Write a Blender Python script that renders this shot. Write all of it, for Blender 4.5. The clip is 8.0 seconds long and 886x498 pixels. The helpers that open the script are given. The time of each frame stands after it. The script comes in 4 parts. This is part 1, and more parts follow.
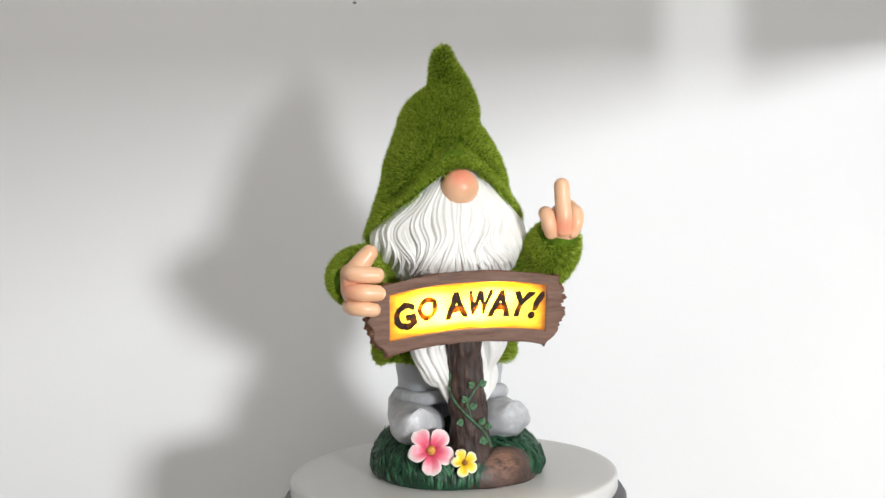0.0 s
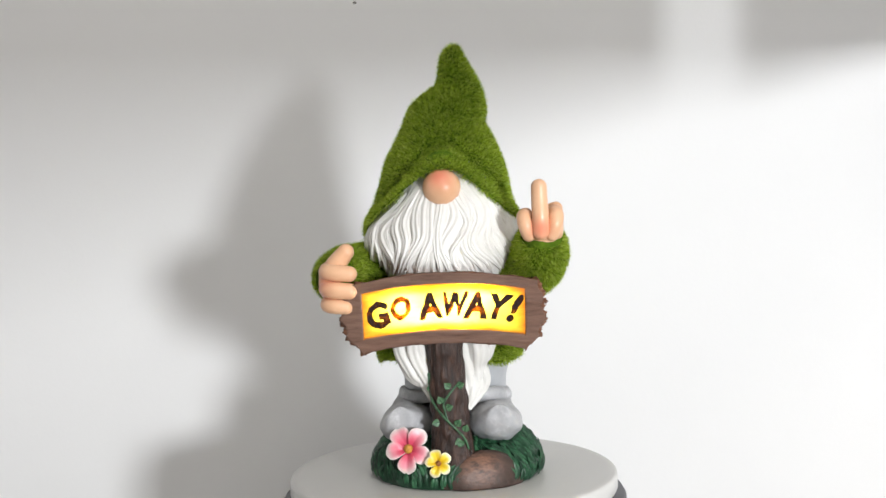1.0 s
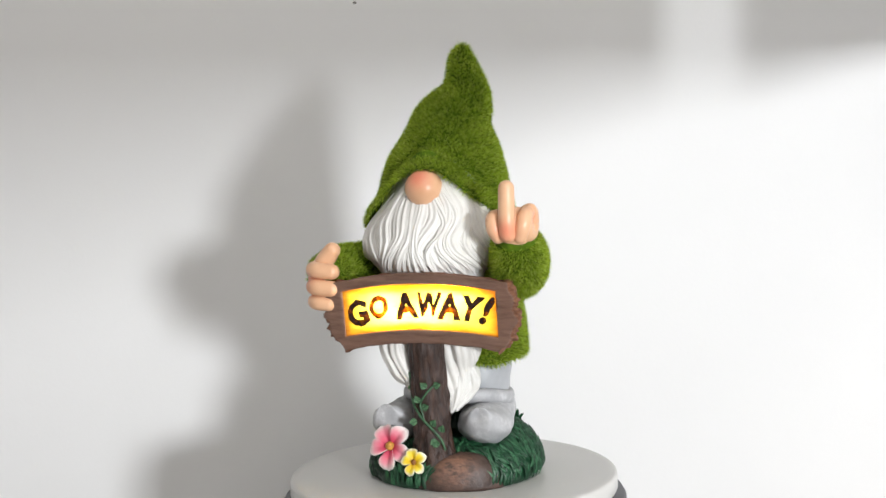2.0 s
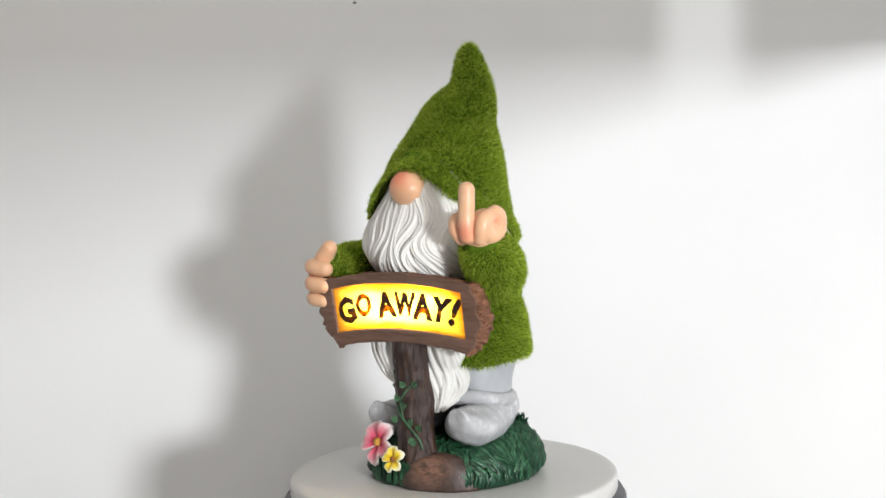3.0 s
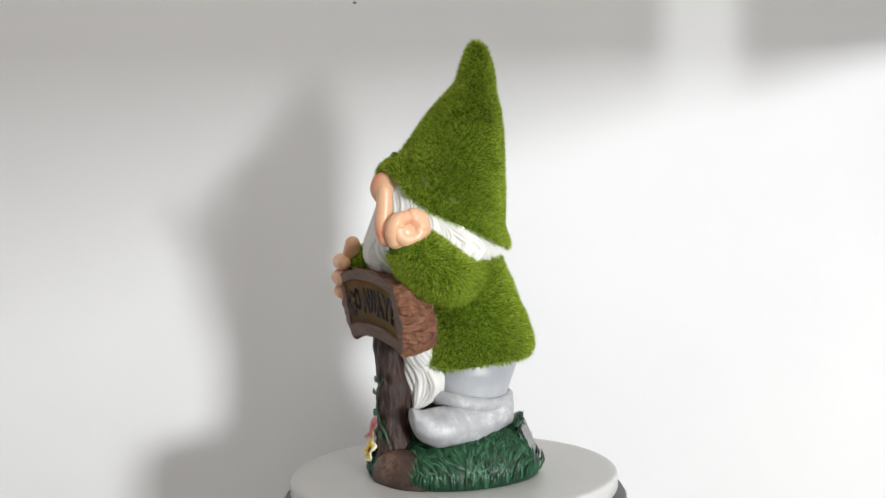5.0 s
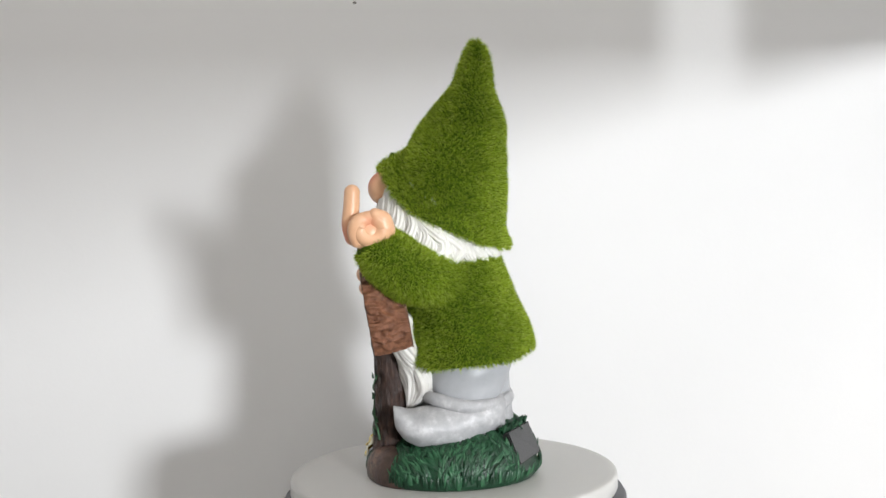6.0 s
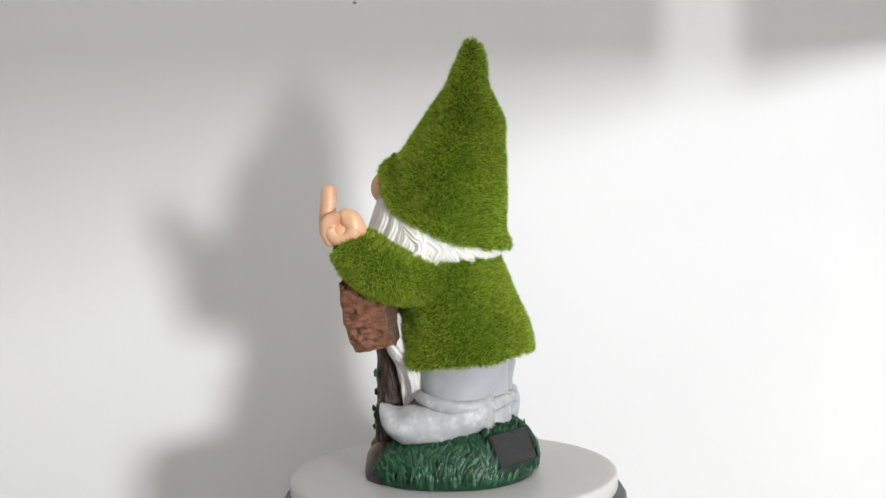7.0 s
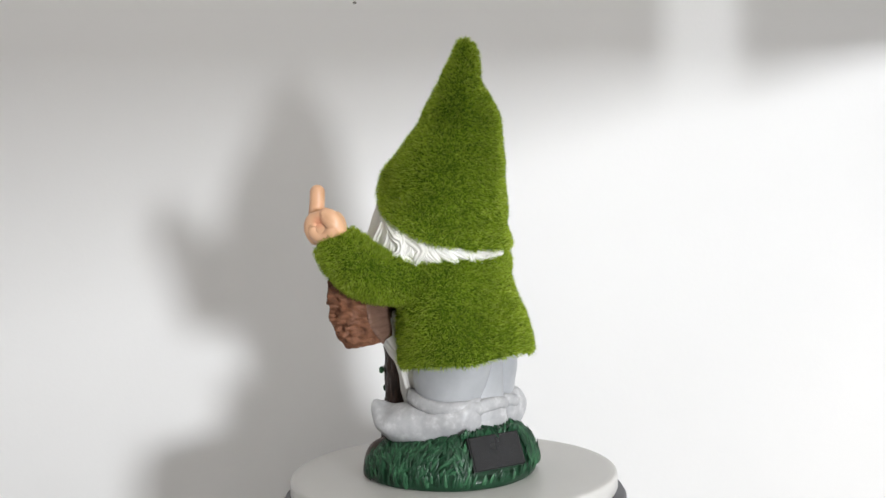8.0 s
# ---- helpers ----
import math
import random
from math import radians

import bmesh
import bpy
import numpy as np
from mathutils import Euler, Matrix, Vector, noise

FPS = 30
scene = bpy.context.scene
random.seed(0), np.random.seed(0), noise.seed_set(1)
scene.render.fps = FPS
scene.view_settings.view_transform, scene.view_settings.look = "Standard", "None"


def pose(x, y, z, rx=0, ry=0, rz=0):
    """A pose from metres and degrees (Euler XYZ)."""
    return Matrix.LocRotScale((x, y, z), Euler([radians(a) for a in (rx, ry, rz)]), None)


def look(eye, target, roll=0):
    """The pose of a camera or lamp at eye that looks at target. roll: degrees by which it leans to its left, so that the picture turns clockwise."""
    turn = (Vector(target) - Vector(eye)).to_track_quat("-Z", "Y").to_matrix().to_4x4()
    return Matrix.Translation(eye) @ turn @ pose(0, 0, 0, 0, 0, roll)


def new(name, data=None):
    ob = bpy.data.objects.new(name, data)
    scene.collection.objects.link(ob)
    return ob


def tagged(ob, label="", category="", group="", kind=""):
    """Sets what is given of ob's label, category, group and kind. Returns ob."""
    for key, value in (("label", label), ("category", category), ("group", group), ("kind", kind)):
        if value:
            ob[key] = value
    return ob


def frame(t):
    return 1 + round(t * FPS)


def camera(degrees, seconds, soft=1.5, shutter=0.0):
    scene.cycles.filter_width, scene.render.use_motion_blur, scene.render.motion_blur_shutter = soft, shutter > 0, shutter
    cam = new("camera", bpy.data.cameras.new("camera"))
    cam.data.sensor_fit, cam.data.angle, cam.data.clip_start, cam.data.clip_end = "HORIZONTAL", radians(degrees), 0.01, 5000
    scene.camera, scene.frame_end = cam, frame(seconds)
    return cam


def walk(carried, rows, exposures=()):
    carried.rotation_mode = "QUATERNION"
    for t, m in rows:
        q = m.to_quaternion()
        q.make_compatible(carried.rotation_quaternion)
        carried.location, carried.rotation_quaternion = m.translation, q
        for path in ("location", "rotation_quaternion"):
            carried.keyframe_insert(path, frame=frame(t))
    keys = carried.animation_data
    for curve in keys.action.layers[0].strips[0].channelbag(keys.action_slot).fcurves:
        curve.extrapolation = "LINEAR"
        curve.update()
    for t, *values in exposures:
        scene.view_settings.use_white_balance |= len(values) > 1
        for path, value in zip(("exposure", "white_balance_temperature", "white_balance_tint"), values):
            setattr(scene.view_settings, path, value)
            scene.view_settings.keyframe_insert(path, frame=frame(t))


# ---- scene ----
# ---------- camera: a fixed tripod view ----------
EYE = Vector((0.0, -1.0, 0.246))
TILT, PAN, ROLL = -0.0663, 0.00314, -1.7325
AHEAD = Vector((-math.sin(PAN) * math.cos(TILT), math.cos(PAN) * math.cos(TILT), math.sin(TILT)))
VIEW = look(EYE, EYE + AHEAD, ROLL)
cam = camera(39.02, 8.0)
walk(cam, [(0.0, VIEW), (8.0, VIEW)])

# turntable: degrees of turn at the start and degrees per second
TURN_START, TURN_RATE = 15.5, -16.917

# ---------- light ----------
WINDOW = Vector((1.11, -2.314, 0.317))      # centre of the bright window opening
world = bpy.data.worlds.new("world")
scene.world = world
world.use_nodes = True
bg = world.node_tree.nodes["Background"]
bg.inputs["Color"].default_value = (0.75, 0.83, 1.0, 1)
bg.inputs["Strength"].default_value = 0.3


def area_lamp(name, place, target, sx, sy, power, colour, spread=180):
    lamp = bpy.data.lights.new(name, "AREA")
    lamp.shape, lamp.size, lamp.size_y, lamp.energy, lamp.color = "RECTANGLE", sx, sy, power, colour
    lamp.spread = radians(spread)
    ob = new(name, lamp)
    ob.matrix_world = look(place, target)
    return ob


area_lamp("window_daylight", WINDOW, (0.0, 0.35, 0.23), 0.29, 0.29, 21.0, (0.938, 0.968, 1.0), 112)
# Unseen warm fill from above, added to lift the shaded parts.
area_lamp("overhead_fill", (0.50, -1.45, 1.62), (0.2, -0.5, 0.0), 1.3, 1.2, 25.0, (1.0, 0.962, 0.90))
scene.view_settings.exposure = 0.0


# ---------- materials ----------
class Nodes:
    """Small builder for node materials."""

    def __init__(self, name):
        self.mat = bpy.data.materials.new(name)
        self.mat.use_nodes = True
        self.tree = self.mat.node_tree
        self.shader = self.tree.nodes["Principled BSDF"]
        self.out = self.tree.nodes["Material Output"]
        self.coord = self.add("ShaderNodeTexCoord").outputs["Object"]

    def add(self, kind, **values):
        node = self.tree.nodes.new(kind)
        for key, value in values.items():
            node.inputs[key].default_value = value
        return node

    def link(self, a, b):
        self.tree.links.new(a, b)

    def noise(self, scale, detail=4.0, rough=0.55, stretch=None):
        n = self.add("ShaderNodeTexNoise", Scale=scale, Detail=detail, Roughness=rough)
        if stretch:
            m = self.add("ShaderNodeMapping", Scale=stretch)
            self.link(self.coord, m.inputs["Vector"])
            self.link(m.outputs["Vector"], n.inputs["Vector"])
        else:
            self.link(self.coord, n.inputs["Vector"])
        return n.outputs["Fac"]

    def ramp(self, fac, stops):
        r = self.add("ShaderNodeValToRGB")
        el = r.color_ramp.elements
        while len(el) < len(stops):
            el.new(0.5)
        for e, (p, c) in zip(el, stops):
            e.position, e.color = p, (*c, 1)
        self.link(fac, r.inputs["Fac"])
        return r.outputs["Color"]

    def mix(self, fac, a, b, mode="MIX"):
        m = self.add("ShaderNodeMix")
        m.data_type, m.blend_type = "RGBA", mode
        for val, sock in ((fac, m.inputs[0]), (a, m.inputs[6]), (b, m.inputs[7])):
            if isinstance(val, (int, float)):
                sock.default_value = val
            elif isinstance(val, tuple):
                sock.default_value = (*val, 1)
            else:
                self.link(val, sock)
        return m.outputs[2]

    def math(self, op, a, b=0.0):
        m = self.add("ShaderNodeMath")
        m.operation = op
        for val, sock in ((a, m.inputs[0]), (b, m.inputs[1])):
            if isinstance(val, (int, float)):
                sock.default_value = val
            else:
                self.link(val, sock)
        return m.outputs[0]

    def near(self, place, radius):
        """1 at a place of the object's space, falling to 0 at the radius."""
        d = self.add("ShaderNodeVectorMath")
        d.operation = "DISTANCE"
        self.link(self.coord, d.inputs[0])
        d.inputs[1].default_value = place
        r = self.add("ShaderNodeMapRange")
        r.interpolation_type = "SMOOTHSTEP"
        r.inputs["From Min"].default_value, r.inputs["From Max"].default_value = radius, 0.0
        self.link(d.outputs["Value"], r.inputs["Value"])
        return r.outputs["Result"]

    def bump(self, height, strength, distance):
        b = self.add("ShaderNodeBump", Strength=strength, Distance=distance)
        self.link(height, b.inputs["Height"])
        self.link(b.outputs["Normal"], self.shader.inputs["Normal"])

    def done(self, colour=None, rough=0.5, spec=0.5, metal=0.0):
        if colour is not None:
            if isinstance(colour, tuple):
                self.shader.inputs["Base Color"].default_value = (*colour, 1)
            else:
                self.link(colour, self.shader.inputs["Base Color"])
        if isinstance(rough, float):
            self.shader.inputs["Roughness"].default_value = rough
        else:
            self.link(rough, self.shader.inputs["Roughness"])
        self.shader.inputs["Specular IOR Level"].default_value = spec
        self.shader.inputs["Metallic"].default_value = metal
        return self.mat


def wall_paint():
    n = Nodes("white_wall_paint")
    big = n.noise(1.3, 3)
    c = n.ramp(big, [(0.3, (0.804, 0.80, 0.798)), (0.7, (0.844, 0.84, 0.838))])
    n.bump(n.noise(220, 3), 0.15, 0.0006)
    return n.done(c, 0.75, 0.25)


# Half-clear sheet for the added screens that shade the north wall.
def sheer_screen():
    n = Nodes("sheer_white_screen")
    n.bump(n.noise(900, 2), 0.2, 0.0004)
    n.done((0.8, 0.8, 0.8), 0.9, 0.1)
    tr = n.add("ShaderNodeBsdfTransparent")
    m = n.add("ShaderNodeMixShader", Fac=0.27)
    n.link(n.shader.outputs[0], m.inputs[1])
    n.link(tr.outputs[0], m.inputs[2])
    n.link(m.outputs[0], n.out.inputs["Surface"])
    return n.mat


def fur():
    n = Nodes("green_flocking")
    isl = n.add("ShaderNodeNewGeometry").outputs["Random Per Island"]
    c = n.ramp(isl, [(0.0, (0.10, 0.165, 0.016)), (0.35, (0.32, 0.45, 0.042)), (0.75, (0.58, 0.71, 0.085)), (1.0, (0.82, 0.88, 0.22))])
    big = n.ramp(n.noise(45, 3), [(0.32, (0.84, 0.87, 0.82)), (0.68, (1.0, 1.0, 1.0))])
    c = n.mix(1.0, c, big, "MULTIPLY")
    mat = n.done(c, 0.75, 0.12)
    tr = n.add("ShaderNodeBsdfTranslucent")
    n.link(c, tr.inputs["Color"])
    mx = n.add("ShaderNodeMixShader", Fac=0.62)
    n.link(n.shader.outputs[0], mx.inputs[1])
    n.link(tr.outputs[0], mx.inputs[2])
    n.link(mx.outputs[0], n.out.inputs["Surface"])
    return mat


def fur_base():
    n = Nodes("green_flocking_backing")
    c = n.ramp(n.noise(160, 3), [(0.35, (0.05, 0.095, 0.006)), (0.7, (0.10, 0.17, 0.010))])
    return n.done(c, 0.9, 0.1)


def skin_paint():
    n = Nodes("peach_resin_paint")
    c = n.ramp(n.noise(70, 4), [(0.3, (0.75, 0.42, 0.245)), (0.7, (0.81, 0.49, 0.30))])
    for place, radius, amount in (((-0.003, -0.058, 0.239), 0.017, 0.8), ((0.071, -0.080, 0.198), 0.014, 0.7),
                                  ((0.088, -0.062, 0.206), 0.008, 0.4), ((-0.090, -0.061, 0.158), 0.016, 0.6)):
        c = n.mix(n.math("MULTIPLY", n.near(place, radius), amount), c, (0.80, 0.20, 0.12))
    n.bump(n.noise(260, 3), 0.12, 0.0006)
    n.shader.inputs["Subsurface Weight"].default_value = 0.0
    return n.done(c, 0.34, 0.45)


def beard_paint():
    n = Nodes("cream_white_resin_paint")
    c = n.ramp(n.noise(40, 4), [(0.3, (0.72, 0.70, 0.66)), (0.7, (0.82, 0.81, 0.78))])
    n.bump(n.noise(420, 3, 0.6, (1, 1, 0.25)), 0.2, 0.0006)
    return n.done(c, 0.55, 0.35)


def grey_cloth():
    n = Nodes("grey_trouser_paint")
    c = n.ramp(n.noise(55, 4), [(0.3, (0.36, 0.37, 0.39)), (0.7, (0.43, 0.44, 0.46))])
    n.bump(n.noise(300, 3), 0.1, 0.0006)
    return n.done(c, 0.38, 0.45)


def boot_paint():
    n = Nodes("light_grey_boot_paint")
    c = n.ramp(n.noise(95, 5, 0.65), [(0.34, (0.36, 0.36, 0.375)), (0.54, (0.44, 0.44, 0.45)), (0.66, (0.56, 0.56, 0.57)), (0.74, (0.68, 0.68, 0.69))])
    n.bump(n.noise(150, 4), 0.35, 0.001)
    return n.done(c, 0.42, 0.45)


def board_wood(name="brown_carved_wood_paint", lo=(0.075, 0.045, 0.035), hi=(0.225, 0.135, 0.100), stretch=(0.22, 1, 1.3)):
    n = Nodes(name)
    grain = n.noise(190, 6, 0.6, stretch)
    big = n.noise(32, 4)
    mid = tuple(0.5 * (a + b) for a, b in zip(lo, hi))
    c = n.ramp(grain, [(0.28, lo), (0.46, mid), (0.75, hi)])
    c = n.mix(n.math("MULTIPLY", big, 0.5), c, (0.16, 0.07, 0.04))
    n.bump(grain, 0.55, 0.0018)
    return n.done(c, 0.62, 0.3)


def bark():
    n = Nodes("dark_bark_paint")
    grain = n.noise(230, 6, 0.62, (1.2, 1.2, 0.28))
    c = n.ramp(grain, [(0.3, (0.010, 0.006, 0.005)), (0.55, (0.046, 0.023, 0.016)), (0.8, (0.110, 0.056, 0.038))])
    n.bump(grain, 0.9, 0.0024)
    return n.done(c, 0.42, 0.4)


def amber_pane():
    n = Nodes("amber_sign_pane")
    sep = n.add("ShaderNodeSeparateXYZ")
    n.link(n.coord, sep.inputs[0])
    ax = n.math("ABSOLUTE", n.math("ADD", sep.outputs[0], 0.002))
    side = n.add("ShaderNodeMapRange")
    side.inputs["From Min"].default_value, side.inputs["From Max"].default_value = 0.047, 0.063
    n.link(ax, side.inputs["Value"])
    arch = n.math("MULTIPLY", n.math("MULTIPLY", ax, ax), -1.56)
    dz = n.math("ABSOLUTE", n.math("SUBTRACT", sep.outputs[2], n.math("ADD", arch, 0.1406)))
    edge = n.add("ShaderNodeMapRange")
    edge.inputs["From Min"].default_value, edge.inputs["From Max"].default_value = 0.0100, 0.0175
    n.link(dz, edge.inputs["Value"])
    e = n.math("ADD", n.math("MAXIMUM", side.outputs[0], edge.outputs[0]), n.math("MULTIPLY", n.math("SUBTRACT", n.noise(110, 5, 0.65, (0.35, 1, 1.6)), 0.5), 1.3))
    tint = n.ramp(e, [(0.0, (1.0, 0.88, 0.24)), (0.40, (1.0, 0.82, 0.11)), (0.72, (0.96, 0.62, 0.02)), (1.0, (0.80, 0.38, 0.0))])
    tr = n.add("ShaderNodeBsdfTransparent")
    tl = n.add("ShaderNodeBsdfTranslucent")
    n.link(tint, tr.inputs["Color"])
    n.link(tint, tl.inputs["Color"])
    a = n.add("ShaderNodeMixShader", Fac=0.35)
    n.link(tr.outputs[0], a.inputs[1])
    n.link(tl.outputs[0], a.inputs[2])
    n.done(n.ramp(n.noise(90, 4, 0.6, (0.4, 1, 1)), [(0.35, (0.21, 0.14, 0.085)), (0.7, (0.33, 0.245, 0.14))]), 0.5, 0.3)
    b = n.add("ShaderNodeMixShader", Fac=0.74)
    n.link(n.shader.outputs[0], b.inputs[1])
    n.link(a.outputs[0], b.inputs[2])
    n.link(b.outputs[0], n.out.inputs["Surface"])
    return n.mat


def lettering(name, lo, hi):
    n = Nodes(name)
    n.done(n.ramp(n.noise(150, 4), [(0.35, (0.014, 0.008, 0.006)), (0.7, (0.050, 0.030, 0.023))]), 0.6, 0.2)
    tr = n.add("ShaderNodeBsdfTransparent")
    n.link(n.ramp(n.noise(120, 4), [(0.38, (0.16, 0.05, 0.0)), (0.66, (0.80, 0.42, 0.05))]), tr.inputs["Color"])
    m = n.add("ShaderNodeMixShader")
    n.link(n.ramp(n.noise(95, 4, 0.6), [(0.45, (lo, lo, lo)), (0.70, (hi, hi, hi))]), m.inputs[0])
    n.link(n.shader.outputs[0], m.inputs[1])
    n.link(tr.outputs[0], m.inputs[2])
    n.link(m.outputs[0], n.out.inputs["Surface"])
    return n.mat


def led_glow():
    n = Nodes("led_glow")
    em = n.add("ShaderNodeEmission", Strength=1.0)
    spots = None
    for place in ((-0.030, 0, 0.139), (-0.014, 0, 0.127), (0.024, 0, 0.150), (0.005, 0, 0.135)):
        d = n.add("ShaderNodeVectorMath")
        d.operation = "DISTANCE"
        geo = n.add("ShaderNodeAttribute")
        geo.attribute_name = "board_place"
        n.link(geo.outputs["Vector"], d.inputs[0])
        d.inputs[1].default_value = place
        r = n.add("ShaderNodeMapRange")
        r.interpolation_type = "SMOOTHSTEP"
        r.inputs["From Min"].default_value, r.inputs["From Max"].default_value = 0.022, 0.0
        n.link(d.outputs["Value"], r.inputs["Value"])
        spots = r.outputs["Result"] if spots is None else n.math("MAXIMUM", spots, r.outputs["Result"])
    n.link(n.math("ADD", 2.8, n.math("MULTIPLY", spots, 48.0)), em.inputs["Strength"])
    em.inputs["Color"].default_value = (1.0, 0.88, 0.66, 1)
    n.link(em.outputs[0], n.out.inputs["Surface"])
    return n.mat


def plain(name, colour, rough, spec=0.4, vary=0.12, scale=60.0, bump=0.0, metal=0.0):
    n = Nodes(name)
    c = n.ramp(n.noise(scale, 4), [(0.3, tuple(v * (1 - vary) for v in colour)), (0.7, tuple(min(1, v * (1 + vary)) for v in colour))])
    if bump:
        n.bump(n.noise(scale * 4, 4), bump, 0.001)
    return n.done(c, rough, spec, metal)


def grass_paint(name, lo, mid, hi):
    n = Nodes(name)
    isl = n.add("ShaderNodeNewGeometry").outputs["Random Per Island"]
    f = n.math("ADD", n.math("MULTIPLY", isl, 0.55), n.math("MULTIPLY", n.noise(120, 4), 0.5))
    c = n.ramp(f, [(0.25, lo), (0.55, mid), (0.85, hi)])
    n.bump(n.noise(500, 3), 0.25, 0.0008)
    return n.done(c, 0.40, 0.42)


def petal_paint(name, stops, reach):
    n = Nodes(name)
    ln = n.add("ShaderNodeVectorMath")
    ln.operation = "LENGTH"
    n.link(n.coord, ln.inputs[0])
    f = n.math("ADD", n.math("DIVIDE", ln.outputs["Value"], reach), n.math("MULTIPLY", n.math("SUBTRACT", n.noise(160, 4), 0.5), 0.25))
    rim = n.add("ShaderNodeAttribute")
    rim.attribute_name = "rim"
    return n.done(n.mix(rim.outputs["Fac"], n.ramp(f, stops), stops[-1][1]), 0.38, 0.45)


def vine_leaf_paint():
    """Dark green leaf paint with dry-brushed pale streaks off the midrib."""
    n = Nodes("vine_leaf_paint")
    streak = n.noise(520, 3, 0.6, (0.5, 1.6, 1))
    c = n.ramp(streak, [(0.40, (0.010, 0.045, 0.020)), (0.56, (0.045, 0.125, 0.055)), (0.72, (0.16, 0.28, 0.15))])
    n.bump(streak, 0.5, 0.0006)
    return n.done(c, 0.42, 0.4)


def rock_paint():
    n = Nodes("brown_rock_paint")
    f = n.noise(75, 6, 0.65)
    # Scratchy reddish highlight painted into the colour at the rock's front.
    dry = n.math("MULTIPLY", n.near((0.023, -0.066, 0.020), 0.024), n.ramp(n.noise(240, 5, 0.7, (0.5, 1, 1)), [(0.36, (0, 0, 0)), (0.62, (0.95, 0.95, 0.95))]))
    c = n.ramp(f, [(0.3, (0.030, 0.018, 0.014)), (0.7, (0.095, 0.058, 0.045))])
    c = n.mix(dry, c, (0.31, 0.155, 0.10))
    n.bump(f, 0.6, 0.002)
    return n.done(c, 0.45, 0.4)


M_SCREEN = sheer_screen()
M_WALL, M_FUR, M_FURBASE, M_SKIN, M_BEARD = wall_paint(), fur(), fur_base(), skin_paint(), beard_paint()
M_TROUSER, M_BOOT, M_BOARD, M_BARK, M_PANE = grey_cloth(), boot_paint(), board_wood(), bark(), amber_pane()
M_CUT = board_wood("reddish_split_wood_paint", (0.035, 0.013, 0.008), (0.31, 0.135, 0.072), (1, 1, 1))
M_LETTER, M_LETTER_THIN, M_LED = lettering("dark_brown_lettering", 0.08, 0.72), lettering("worn_amber_lettering", 0.55, 0.95), led_glow()
M_OUTLINE = plain("dark_letter_outline", (0.035, 0.016, 0.006), 0.7, 0.15)
M_PCB = plain("dark_circuit_board", (0.02, 0.018, 0.015), 0.7)
M_SOIL = grass_paint("dark_green_base_paint", (0.004, 0.022, 0.010), (0.010, 0.050, 0.022), (0.022, 0.085, 0.035))
M_GRASS = grass_paint("green_grass_paint", (0.004, 0.026, 0.011), (0.010, 0.056, 0.024), (0.048, 0.16, 0.074))
M_VINE = plain("vine_green_paint", (0.045, 0.115, 0.055), 0.45, vary=0.5, scale=220)
M_LEAF = vine_leaf_paint()
M_ROCK = rock_paint()
M_PINK = petal_paint("pink_petal_paint", [(0.0, (0.40, 0.02, 0.05)), (0.38, (0.68, 0.08, 0.15)), (0.74, (0.80, 0.28, 0.34)), (0.98, (0.84, 0.76, 0.72))], 0.0195)
M_YELLOW = petal_paint("yellow_petal_paint", [(0.0, (0.50, 0.18, 0.01)), (0.3, (0.78, 0.50, 0.01)), (0.74, (0.86, 0.66, 0.03)), (1.02, (0.88, 0.84, 0.66))], 0.0115)
M_EYE = plain("ochre_flower_centre_paint", (0.55, 0.27, 0.05), 0.5, vary=0.4, scale=500, bump=0.5)
M_EYE2 = plain("brown_flower_centre_paint", (0.30, 0.12, 0.03), 0.5, vary=0.4, scale=500, bump=0.5)
M_SOLAR = plain("dark_solar_cell", (0.013, 0.0135, 0.015), 0.22, 0.5, 0.1, 30)
M_SOLAR_FRAME = plain("black_panel_rim", (0.012, 0.012, 0.012), 0.5)
M_PLATE = plain("white_turntable_plastic", (0.60, 0.59, 0.57), 0.38, 0.45, 0.02, 12)
M_DRUM = plain("dark_grey_plastic", (0.07, 0.07, 0.08), 0.45)
M_TABLE = plain("pale_tabletop", (0.62, 0.60, 0.57), 0.5, vary=0.06, scale=8)
M_FLOOR = plain("grey_floor", (0.42, 0.40, 0.38), 0.6, vary=0.1, scale=5)
M_SPECK = plain("grey_scuff", (0.20, 0.19, 0.18), 0.8)

# ---------- building helpers ----------
class Sculpt:
    """Collects points, faces and material slots of one mesh."""

    def __init__(self):
        self.v, self.f, self.m, self.count = [], [], [], 0

    def add(self, verts, faces, mat=0):
        verts = np.asarray(verts, float).reshape(-1, 3)
        faces = np.asarray(faces, int) + self.count
        self.v.append(verts)
        self.f.append(faces)
        self.m.append(np.full(len(faces), mat))
        self.count += len(verts)
        return verts, faces - (self.count - len(verts))

    def grid(self, p, mat=0, close=True):
        """p: rows x columns x 3; columns go round when close."""
        rows, cols = p.shape[:2]
        i, j = np.meshgrid(np.arange(rows - 1), np.arange(cols if close else cols - 1), indexing="ij")
        k = (j + 1) % cols
        q = np.stack([i * cols + j, i * cols + k, (i + 1) * cols + k, (i + 1) * cols + j], -1).reshape(-1, 4)
        return self.add(p, q, mat)

    def mesh(self, name, mats, smooth=True):
        me = bpy.data.meshes.new(name)
        me.from_pydata(np.concatenate(self.v).tolist(), [], [f.tolist() for f in self.f for f in f])
        for m in mats:
            me.materials.append(m)
        me.polygons.foreach_set("material_index", np.concatenate(self.m).astype(np.int32))
        me.polygons.foreach_set("use_smooth", np.full(len(me.polygons), smooth))
        me.update()
        return me


